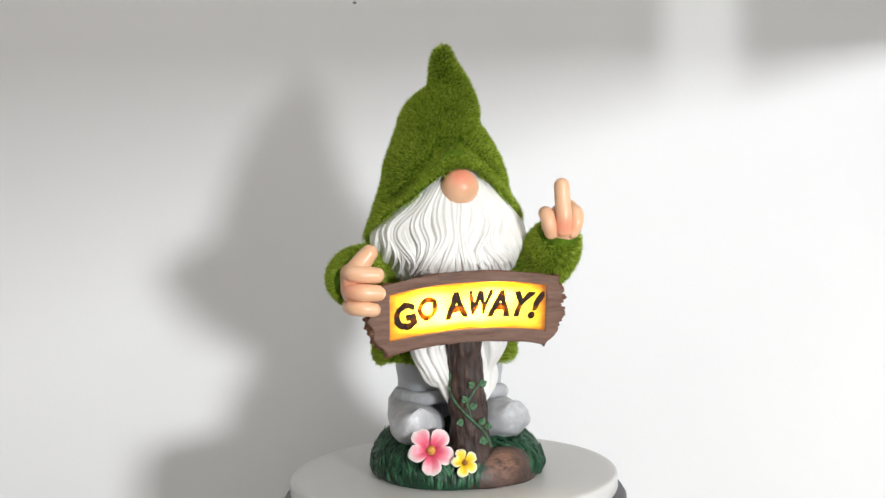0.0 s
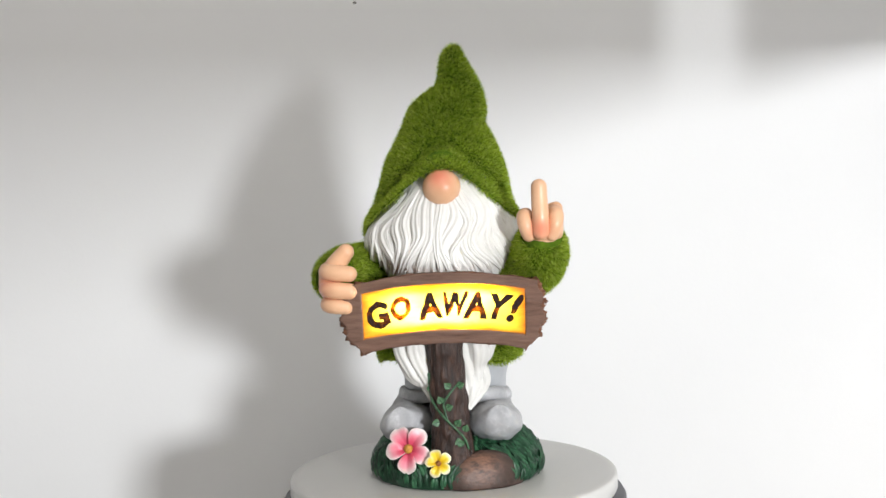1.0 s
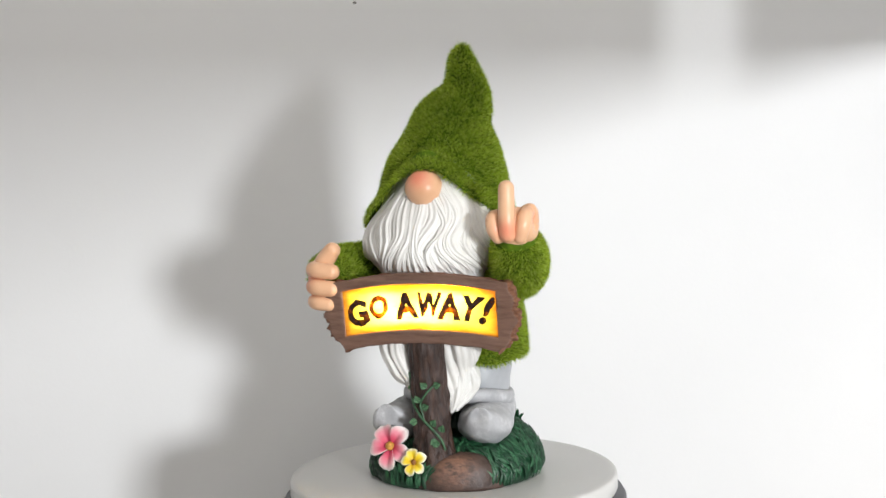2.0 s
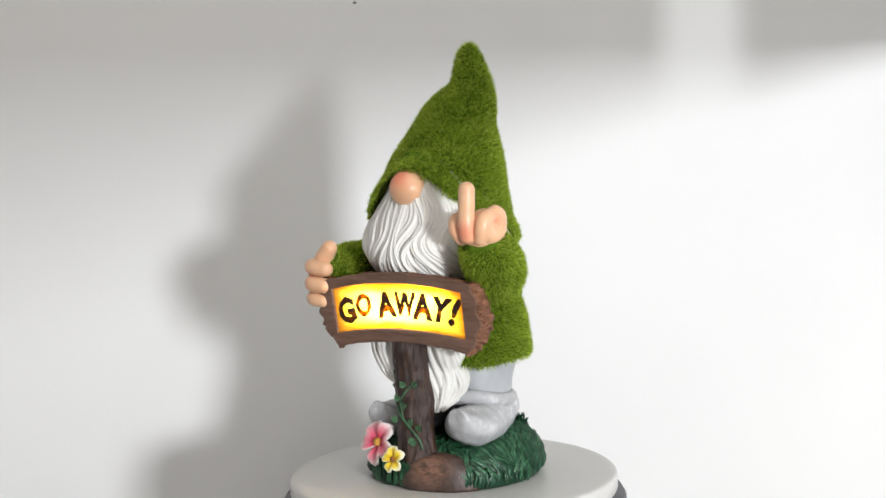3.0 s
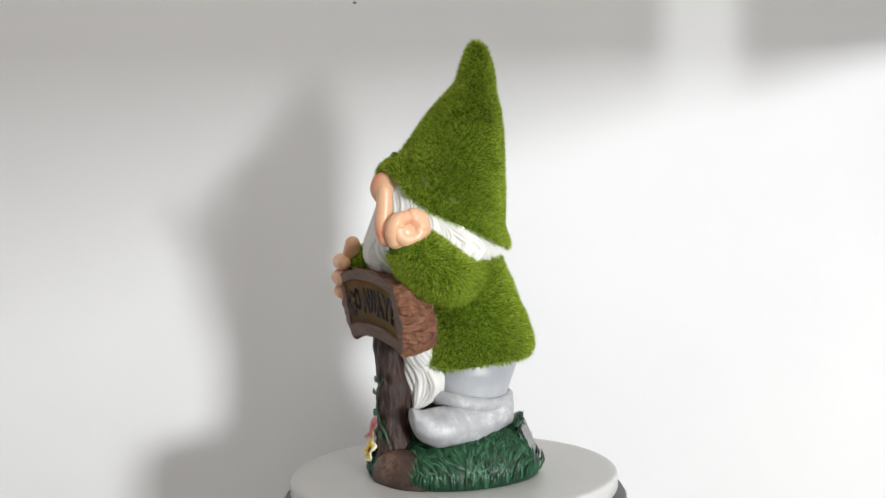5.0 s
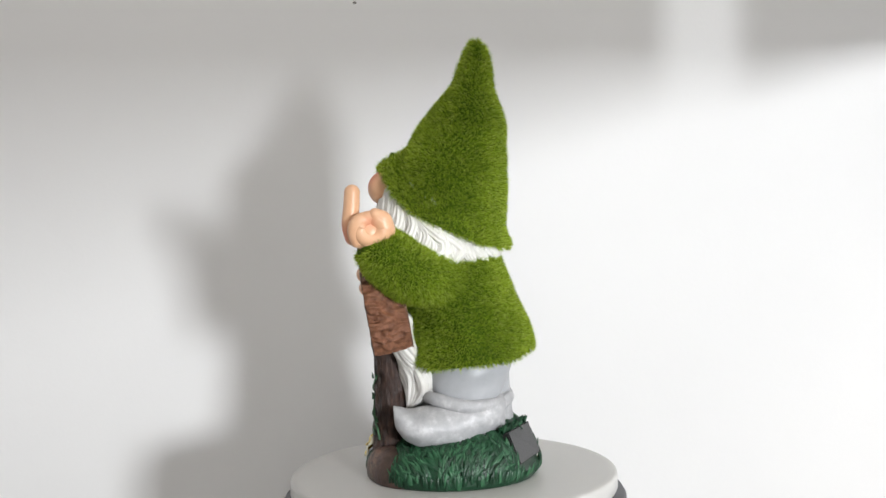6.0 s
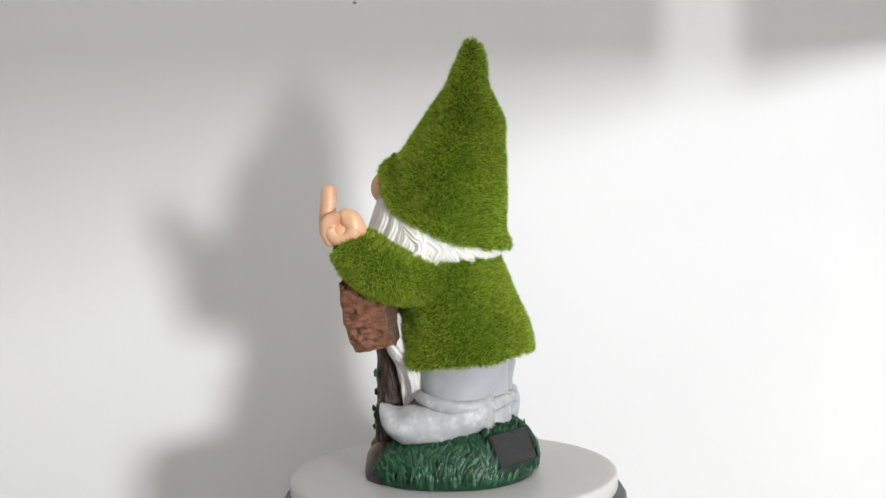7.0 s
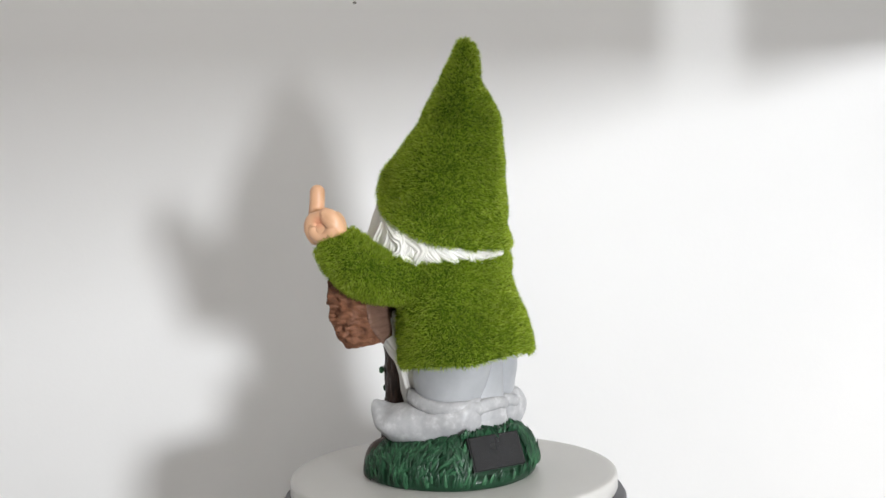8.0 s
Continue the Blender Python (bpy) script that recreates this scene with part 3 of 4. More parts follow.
def boot(s, sx, slot):
    """A soft boot with a curled toe: rings along its length."""
    cx = 0.0290 * sx
    rows = [(0.0505, 0.052, 0.0004, 0.0004), (0.0495, 0.052, 0.0130, 0.0125), (0.040, 0.0515, 0.0188, 0.0160), (0.022, 0.0480, 0.0208, 0.0190), (0.004, 0.0445, 0.0213, 0.0185), (-0.012, 0.0435, 0.0220, 0.0170),
            (-0.026, 0.0435, 0.0215, 0.0155), (-0.036, 0.0455, 0.0180, 0.0130), (-0.0430, 0.0490, 0.0135, 0.0112), (-0.0468, 0.0530, 0.0090, 0.0080), (-0.0475, 0.0570, 0.0055, 0.0048), (-0.0470, 0.0600, 0.0004, 0.0004)]
    c = spline(rows, 46)
    if sx > 0:
        c[:, 0] = np.where(c[:, 0] > 0, c[:, 0] * 0.78, c[:, 0])
    a = np.linspace(0, 2 * np.pi, 48, endpoint=False)
    out = 0.16 * sx
    p = np.stack([cx + out * (0.01 - c[:, :1]) + c[:, 2:3] * np.sin(a), c[:, :1] + 0 * a, c[:, 1:2] + c[:, 3:4] * np.cos(a)], -1)
    p[..., 2] = np.maximum(p[..., 2], 0.026)
    p += outward(p) * rough(p, 110, 0.0011, 3.0 * sx)[..., None]
    s.grid(p, slot)
    # rolled cuff
    b = np.linspace(0, 2 * np.pi, 56, endpoint=False)
    cy, ry = (0.0090, 0.0290) if sx > 0 else (0.0145, 0.0335)
    ring = np.stack([0.0030 + sx * 0.0200 + 0.0222 * np.sin(b), cy - ry * np.cos(b), 0.0610 + 0.0035 * np.cos(b) + 0.0012 * np.sin(3 * b)], -1)
    q = np.linspace(0, 2 * np.pi, 12, endpoint=False)
    rad = (ring - np.array([0.0030 + sx * 0.0200, cy, 0.061]))
    rad[:, 2] = 0
    rad /= np.linalg.norm(rad, axis=1)[:, None]
    tor = ring[:, None] + 0.0042 * (np.cos(q)[None, :, None] * rad[:, None]) + 0.0056 * np.sin(q)[None, :, None] * np.array([0, 0, 1.0])
    tor += rough(tor, 140, 0.0009)[..., None] * rad[:, None]
    s.grid(np.concatenate([tor, tor[:1]]), slot)


def legs(s, slot):
    for sx in (-1, 1):
        rows = [(0.108, 0.0238), (0.098, 0.0238), (0.088, 0.0234), (0.076, 0.0224), (0.066, 0.0212), (0.058, 0.0212)]
        c = spline(rows, 24)
        a = np.linspace(0, 2 * np.pi, 56, endpoint=False)
        k = c[:, 1:2] / 0.0222
        low = np.clip((0.100 - c[:, :1]) / 0.040, 0, 1) * (sx > 0)
        p = np.stack([0.0030 + sx * 0.0195 + c[:, 1:2] * np.sin(a) * (1 + 0.02 * np.sin(c[:, :1] * 400)), 0.0160 - 0.0060 * low - (0.0325 - 0.0045 * low) * k * np.cos(a), c[:, :1] + 0 * a], -1)
        p += outward(p) * rough(p, 60, 0.0012, sx)[..., None]
        s.grid(p, slot)


def gnome_figure():
    s = Sculpt()
    FB, FU, SK, BE, TR, BO = range(6)
    hat = shell(HAT, hat_edge, 0.3440, 200, 90, inset=0.0020, flare=hat_flare, diag=0.085)
    furry(s, lipped(hat), FB, FU, 1, skip=3)
    edge = lambda a: 0.0932 + 0.006 * np.clip(-np.cos(a), -0.2, 1) + 0.0012 * np.sin(5 * a)
    collar = 0.1725 + 0.0085 * (1 + np.cos(np.linspace(0, 2 * np.pi, 180, endpoint=False))) / 2
    furry(s, lipped(shell(COAT, edge, collar, 180, 60, inset=0.0022), 0.004), FB, FU, 2, skip=3)
    # raised arm and the arm that holds the sign
    furry(s, tube([(0.030, 0.012, 0.160, 0.0165), (0.040, 0.002, 0.160, 0.0150), (0.0540, -0.016, 0.1605, 0.0178), (0.0678, -0.033, 0.1670, 0.0200), (0.0722, -0.049, 0.180, 0.0192), (0.0728, -0.0545, 0.1855, 0.0172)], 64, 60), FB, FU, 3, clear=(((0.0735, -0.0640, 0.2000), 0.0190), ((0.0830, -0.0550, 0.2060), 0.0120)))
    furry(s, tube([(-0.036, 0.012, 0.163, 0.021), (-0.060, 0.000, 0.163, 0.0215), (-0.077, -0.018, 0.163, 0.0205), (-0.0825, -0.036, 0.1625, 0.0190), (-0.0820, -0.043, 0.1625, 0.0175)], 64, 50), FB, FU, 4, clear=(((-0.0880, -0.0560, 0.1600), 0.0165), ((-0.083, -0.055, 0.172), 0.0125)))
    s.grid(beard_shell(), BE)
    beard_locks(s, BE)
    beard_tail(s, BE)
    s.grid(ball((-0.0015, -0.0470, 0.2297), (0.0146, 0.0146, 0.0142), 48, 32), SK)
    # raised fist with one upright finger
    s.grid(ball((0.0735, -0.0622, 0.1985), (0.0146, 0.0138, 0.0142), 36, 22), SK)
    s.grid(ball((0.0755, -0.0610, 0.2010), (0.0098, 0.0155, 0.0130), 36, 22, (25, 0, 0)), SK)
    s.grid(tube([(0.0738, -0.050, 0.184, 0.0135), (0.0738, -0.058, 0.192, 0.0140)], 28, 6), SK)
    s.grid(tube([(0.0716, -0.0742, 0.1955, 0.0064), (0.0715, -0.0762, 0.2050, 0.0063), (0.0712, -0.0748, 0.2180, 0.0061), (0.0711, -0.0740, 0.2285, 0.0059)], 28, 20), SK)
    s.grid(tube([(0.0612, -0.0640, 0.2075, 0.0056), (0.0598, -0.0708, 0.2060, 0.0058), (0.0608, -0.0733, 0.1990, 0.0056), (0.0630, -0.0702, 0.1930, 0.0052)], 24, 20), SK)
    s.grid(tube([(0.0825, -0.0622, 0.2090, 0.0056), (0.0835, -0.0700, 0.2070, 0.0058), (0.0825, -0.0730, 0.2000, 0.0056), (0.0800, -0.0712, 0.1930, 0.0052)], 24, 20), SK)
    curl = [(0.0825 + 0.0010 * k / 11, -0.0605 + 0.0088 * math.cos(radians(60 - 31 * k)), 0.2020 + 0.0082 * math.sin(radians(60 - 31 * k)), 0.0072 - 0.0002 * k) for k in range(12)]
    s.grid(tube(curl, 24, 60), SK)
    s.grid(tube([(0.0800, -0.0500, 0.2000, 0.0070), (0.0830, -0.0520, 0.2080, 0.0064), (0.0840, -0.0575, 0.2115, 0.0054)], 24, 20), SK)
    # fist round the end of the sign
    s.grid(ball((-0.0872, -0.0520, 0.1600), (0.0100, 0.0130, 0.0175), 32, 20), SK)
    s.grid(tube([(-0.0885, -0.0500, 0.1650, 0.0088), (-0.0825, -0.0545, 0.1745, 0.0078), (-0.0755, -0.0560, 0.1830, 0.0064)], 24, 20), SK)
    for z, x1, r, y in ((0.1680, -0.0725, 0.0064, -0.0650), (0.1550, -0.0723, 0.0066, -0.0665), (0.1430, -0.0757, 0.0058, -0.0655)):
        s.grid(tube([(-0.0905, -0.0510, z + 0.001, r), (-0.0893, -0.0610, z + 0.0005, r), (-0.0835, y, z, r), (x1, y, z - 0.001, r * 0.94)], 24, 24), SK)
    legs(s, TR)
    a = np.linspace(0, 2 * np.pi, 56, endpoint=False)
    s.grid(np.array([np.stack([0.003 + 0.024 * np.sin(a), 0.0170 - 0.0300 * np.cos(a), z + 0 * a], -1) for z in np.linspace(0.058, 0.108, 8)]), TR)
    heel = np.array([np.stack([0.003 + 0.024 * k * np.sin(a), 0.0270 - 0.0215 * k * np.cos(a), z + 0 * a], -1) for z, k in ((0.026, 1.0), (0.040, 1.04), (0.054, 1.0), (0.062, 0.97), (0.066, 0.85))])
    s.grid(heel + outward(heel) * rough(heel, 110, 0.0010)[..., None], BO)
    # the cuff goes on round the joined heels
    b = np.linspace(np.pi / 2, 3 * np.pi / 2, 40)
    q = np.linspace(0, 2 * np.pi, 12, endpoint=False)
    rad = np.stack([np.sin(b), -np.cos(b), 0 * b], -1)
    ring = np.stack([0.003 + 0.030 * np.sin(b), 0.0150 - 0.0310 * np.cos(b), 0.0585 + 0.0012 * np.sin(5 * b)], -1)
    band = ring[:, None] + 0.0042 * np.cos(q)[None, :, None] * rad[:, None] + 0.0056 * np.sin(q)[None, :, None] * np.array([0, 0, 1.0])
    s.grid(band + rough(band, 140, 0.0009)[..., None] * rad[:, None], BO)
    for sx in (-1, 1):
        boot(s, sx, BO)
    ob = part("gnome_figure", s, ORNAMENT, "bearded gnome in a flocked green hat and coat", [M_FURBASE, M_FUR, M_SKIN, M_BEARD, M_TROUSER, M_BOOT])
    return ob


gnome_figure()


# ---------- grassy base ----------
SOLAR = [Vector(q) for q in ((0.0455, 0.0370, 0.0375), (0.0040, 0.0590, 0.0375), (0.0070, 0.0680, 0.0130), (0.0510, 0.0460, 0.0130))]
SOLAR_OUT = (SOLAR[3] - SOLAR[1]).cross(SOLAR[0] - SOLAR[2]).normalized()
SOLAR_OUT = SOLAR_OUT if SOLAR_OUT.y > 0 else -SOLAR_OUT
SOLAR_MID = sum(SOLAR, Vector()) / 4
def mound_point(a, k):
    """A point of the mound: a round, k from the rim (0) to the middle (1)."""
    x, y = 0.0675 * math.sin(a), -0.0680 * math.cos(a)
    ex = (abs(math.sin(a)) ** 2.15 + abs(math.cos(a)) ** 2.15) ** (-1 / 2.15)
    rows = ((0.0, 0.955, 0.0), (0.06, 0.99, 0.002), (0.14, 1.0, 0.006), (0.28, 0.975, 0.014), (0.42, 0.90, 0.0215), (0.58, 0.76, 0.0285), (0.78, 0.45, 0.034), (1.0, 0.0, 0.035))
    r = np.interp(k, [q[0] for q in rows], [q[1] for q in rows])
    z = np.interp(k, [q[0] for q in rows], [q[2] for q in rows])
    back = max(0.0, -math.cos(a))
    front = max(0.0, math.cos(a))
    z *= 1 + 0.36 * back - 0.12 * front
    r *= 1 - 0.055 * math.exp(-((a - 0.42) / 0.30) ** 2)
    return Vector((0.0035 + x * ex * r, y * ex * r, z))


def grassy_base():
    s = Sculpt()
    p = np.array([[mound_point(a, k) for a in np.linspace(0, 2 * np.pi, 96, endpoint=False)] for k in np.linspace(0, 1, 30)])
    p[1:] += rough(p[1:], 90, 0.0012)[..., None]
    # a flat seat for the solar panel
    out = np.array(SOLAR_OUT)
    over = (p - np.array(SOLAR_MID)) @ out
    flat = np.clip(over, 0, None) * ((p[..., 2] > 0.009) & (p[..., 2] < 0.0375) & (p[..., 1] > 0.02))
    p -= flat[..., None] * out
    s.grid(p)
    base = part("grass_base", s, ORNAMENT, "dark green sculpted grass mound", [M_SOIL])
    rng = random.Random(5)
    s = Sculpt()

    def blade(c, d, nrm, ln, wd, curl):
        side = d.cross(nrm).normalized()
        rows = []
        for q, w, h in ((0.0, 0.7, 0.0), (0.35, 1.0, 0.0018), (0.7, 0.8, 0.0027), (1.0, 0.05, 0.0026 + 0.0015 * abs(curl))):
            m = c + d * ln * (q - 0.4) + side * (curl * ln * q * q * 0.5) + nrm * h
            rows.append([m - side * wd * w, m + nrm * wd * 0.75 * w, m + side * wd * w])
        s.grid(np.array(rows), close=False)

    # a tuft along the upper edge of the solar panel
    for _ in range(110):
        c = SOLAR[0].lerp(SOLAR[1], rng.uniform(-0.05, 1.1)) - SOLAR_OUT * rng.uniform(0.0005, 0.009) + Vector((0, 0, rng.uniform(0.0, 0.003)))
        d = Vector((rng.gauss(0, 0.4), rng.gauss(0, 0.3), 1)).normalized()
        blade(c, d, SOLAR_OUT, rng.uniform(0.006, 0.009), rng.uniform(0.0010, 0.0016), rng.uniform(-0.6, 0.6))
    made = 0
    while made < 1500:
        a, k = rng.uniform(0, 2 * math.pi), rng.uniform(0.10, 0.74) ** 0.9
        c = mound_point(a, k)
        if (c.x - 0.0255) ** 2 / 0.0225 ** 2 + (c.y + 0.060) ** 2 / 0.017 ** 2 < 1.0:
            continue
        off = c - SOLAR_MID
        wide = (SOLAR[0] - SOLAR[1]).normalized()
        if abs(off.dot(wide)) < 0.0265 and c.y > 0.02 and 0.011 < c.z < 0.0375 and abs(off.dot(SOLAR_OUT)) < 0.014:
            continue
        up = (mound_point(a, min(1, k + 0.05)) - c).normalized()
        along = (mound_point(a + 0.05, k) - c).normalized()
        nrm = along.cross(up).normalized()
        if nrm.dot(Vector((c.x, c.y, 0.02))) < 0:
            nrm = -nrm
        lean = (rng.gauss(0, 0.42) + 0.35 * math.sin(a * 3 + k * 4)) * (0.35 if k < 0.22 else 1.0)
        d = (up * math.cos(lean) + along * math.sin(lean)).normalized()
        ln, wd = rng.uniform(0.0085, 0.0150) * (0.75 if k < 0.22 else 1.0), rng.uniform(0.0011, 0.0020)
        curl = rng.uniform(0.15, 0.5) * (1.0 if k < 0.22 else 1.8 * (1 if math.sin(a * 4 + 1) > 0 else -1))
        blade(c, d, nrm, ln, wd, curl)
        made += 1
    tagged(part("grass", s, ORNAMENT, "glossy green sculpted grass blades", [M_GRASS]), kind="stuff")
    return base


grassy_base()


def rock():
    s = Sculpt()
    p = ball((0.0225, -0.0503, 0.0060), (0.0350, 0.0168, 0.0215), 48, 28, (0, 0, 20))
    p[..., 2] = np.maximum(p[..., 2], 0.0006)
    p += outward(p) * rough(p, 55, 0.0022, 2.0)[..., None]
    s.grid(p)
    part("rock", s, ORNAMENT, "brown painted rock set in the grass", [M_ROCK])


rock()


# ---------- sign post with its vine ----------
POST_ROWS = [(-0.0030, -0.0500, 0.125, 0.0135, 0.0120), (-0.0030, -0.0500, 0.108, 0.0137, 0.0122), (-0.0025, -0.0485, 0.090, 0.0140, 0.0126), (-0.0015, -0.0465, 0.074, 0.0142, 0.0145),
             (-0.0005, -0.0475, 0.060, 0.0144, 0.0138), (0.0005, -0.0495, 0.045, 0.0147, 0.0128), (0.0010, -0.0500, 0.032, 0.0158, 0.0135), (0.0015, -0.0500, 0.018, 0.0180, 0.0150)]


def sign_post():
    c = spline(POST_ROWS, 60)
    a = np.linspace(0, 2 * np.pi, 72, endpoint=False)
    p = np.stack([c[:, :1] + c[:, 3:4] * np.sin(a), c[:, 1:2] - c[:, 4:5] * np.cos(a), c[:, 2:3] + 0 * a], -1)
    n = outward(p)
    q = p * np.array([1.5, 1.5, 0.35])
    p = p + n * (rough(q, 260, 0.0015) + rough(p, 110, 0.0011, 4.0))[..., None]
    s = Sculpt()
    s.grid(p)
    return part("sign_post", s, ORNAMENT, "dark brown bark-textured post", [M_BARK])


POST = sign_post()


def on_post(x, z, lift=0.0008):
    c = spline(POST_ROWS, 120)
    cx, cy, rx, ry = [np.interp(z, c[::-1, 2], c[::-1, k]) for k in (0, 1, 3, 4)]
    u = np.clip((x - cx) / rx, -0.98, 0.98)
    return (x, cy - ry * math.sqrt(1 - u * u) - lift, z)


def vine():
    for name, xz, r in (("vine_stem", [(-0.0155, 0.088), (-0.0150, 0.076), (-0.0125, 0.066), (-0.0065, 0.058), (-0.0010, 0.052), (0.0060, 0.045), (0.0110, 0.038), (0.0135, 0.031)], 0.0010),
                        ("vine_stem", [(-0.0020, 0.053), (-0.0035, 0.060), (-0.0045, 0.066), (0.0005, 0.074), (0.0068, 0.0805)], 0.0008)):
        s = Sculpt()
        s.grid(tube([(*on_post(x, z), r) for x, z in xz], 10, 44))
        stem = part(name, s, POST, "green moulded vine stem", [M_VINE])
    leaf = None
    spots = ((-0.0055, 0.0665, 120), (-0.0030, 0.0625, 20), (-0.0080, 0.0520, 190), (0.0045, 0.0490, 55), (0.0085, 0.0380, 210), (0.0010, 0.0780, 140), (0.0060, 0.0790, 20), (-0.0148, 0.0740, 80), (0.0108, 0.0440, 70), (0.0095, 0.0335, 130))
    for x, z, turn in spots:
        if leaf is None:
            s = Sculpt()
            t = np.linspace(0, 1, 7)
            w = 0.0029 * np.sin(np.pi * t ** 0.75) + 0.0001
            p = np.stack([np.stack([0.0062 * t, k * w, 0.0009 * abs(k) ** 0.6 * np.sin(np.pi * t) + 0.0004], -1) for k in (-1, -0.5, 0, 0.5, 1)], 1)
            s.grid(p, close=False)
            s.grid(p[:, ::-1] - np.array([0, 0, 0.0006]), close=False)
            leaf = s.mesh("vine_leaf", [M_LEAF])
        ob = part("vine_leaf", leaf, POST)
        place = Vector(on_post(x, z, 0.0010))
        face = Matrix(((1, 0, 0), (0, 0, -1), (0, 1, 0))).to_4x4()
        ob.matrix_local = Matrix.Translation(place) @ face @ pose(0, 0, 0, 0, -12, turn)


vine()


# ---------- the sign ----------
def arch(x):
    return 0.1338 + 0.0068 * (1 - (x / 0.066) ** 2)


LEAN = pose(0, 0, 0, math.degrees(math.atan(0.155)))


def lean_y(z):
    return -0.0665 - 0.155 * (z - 0.137)


def sign_loop(w0, w1, up, low, n, jag=0.0, seed=0):
    """A closed loop round the sign: even steps along top, right end, bottom and left end."""
    rng = np.random.default_rng(seed)
    pts = []
    for k in range(n):
        q = 4 * k / n
        side, f = int(q), q - int(q)
        if side == 0:
            x, e = w0 + (w1 - w0) * f, up
        elif side == 1:
            x, e = w1, up + (-low - up) * f
        elif side == 2:
            x, e = w1 + (w0 - w1) * f, -low
        else:
            x, e = w0, -low + (up + low) * f
        z = arch(min(max(x, -0.07), 0.07)) + e
        if jag:
            if side in (1, 3):
                bulge = math.sin(math.pi * f)
                low_end = f if side == 1 else 1 - f
                out = -0.0105 * max(0.0, (low_end - 0.60) / 0.40) ** 1.4 + 0.0045 * bulge + (jag * (rng.random() - 0.6) + jag * 0.9 * math.sin(f * 21 + seed)) * bulge ** 0.5
                x += out if side == 1 else -out
            else:
                if side == 2:
                    x = min(max(x, w0 + 0.0105), w1 - 0.0105)
                z += 0.0011 * noise.noise(Vector((x * 60, side * 5.0, 1.0)))
        pts.append((x, z))
    return np.array(pts)


def sign_board():
    n = 320
    outer = sign_loop(-0.0745, 0.0690, 0.0262, 0.0285, n, 0.0019, 3)
    hole = sign_loop(-0.0635, 0.0590, 0.0177, 0.0177, n)

    def lay(loop, dy):
        return np.stack([loop[:, 0], lean_y(loop[:, 1]) + dy, loop[:, 1]], -1)

    s = Sculpt()
    centre = np.array([-0.003, 0.137])
    shrink = lambda loop, k: centre + (loop - centre) * k
    rows = [lay(hole, 0.024), lay(hole, 0.0022), lay(hole, 0.0004)]
    for k in np.linspace(0.08, 0.94, 9):
        rows.append(lay(hole + (outer - hole) * k, 0.0))
    rows.append(lay(shrink(outer, 0.994), 0.0007))
    front = np.array(rows)
    front[3:] += np.stack([0 * front[3:, :, 0], rough(front[3:] * np.array([0.25, 1, 1.6]), 150, 0.0009), 0 * front[3:, :, 0]], -1)
    s.grid(front, 0)
    depth = [0.0007, 0.002, 0.004, 0.006, 0.008, 0.010, 0.012, 0.014, 0.016, 0.018, 0.020, 0.0225, 0.025, 0.0275, 0.0300]
    round_loop = sign_loop(-0.0755, 0.0705, 0.0255, 0.0275, n, 0.0002, 3)

    def cut_loop(i, d):
        q = min(1.0, d / 0.012)
        k = 0.994 + 0.006 * min(1, i) - 0.135 * max(0.0, (d - 0.004) / 0.026) ** 1.6
        return lay(shrink(outer * (1 - q) + round_loop * q, k), d)

    wall = np.array([cut_loop(i, d) for i, d in enumerate(depth)])
    n2 = outward(wall)
    ends = np.clip((np.abs(wall[..., 0]) - 0.055) / 0.012, 0.25, 1)
    bumps = rough(wall * np.array([1, 1.1, 1.2]), 260, 0.0046, 7.0) + rough(wall, 95, 0.0034, 1.0)
    wall[1:] += (n2 * (bumps * ends)[..., None])[1:]
    s.grid(wall, 1)
    back = np.array([wall[-1], *[lay(shrink(outer, k), 0.0312) for k in (0.88, 0.8, 0.5, 0.2, 0.01)]])
    s.grid(back, 0)
    inner = np.array([lay(hole, 0.024), *[lay(shrink(hole, k), 0.024) for k in (0.6, 0.01)]])
    s.grid(inner, 2)
    board = part("sign_board", s, ORNAMENT, "brown carved wooden sign with ragged split ends", [M_BOARD, M_CUT, M_PCB])

    s = Sculpt()
    p = np.array([[(x, lean_y(arch(x) + e) + 0.0016, arch(x) + e) for x in np.linspace(-0.0638, 0.0593, 40)] for e in np.linspace(-0.0180, 0.0180, 10)])
    s.grid(p, close=False)
    s.grid((p + np.array([0, 0.0012, 0]))[::-1], close=False)
    pane = part("sign_pane", s, board, "amber glowing sign pane", [M_PANE])
    pane.visible_shadow = False
    return board, pane


BOARD, PANE = sign_board()


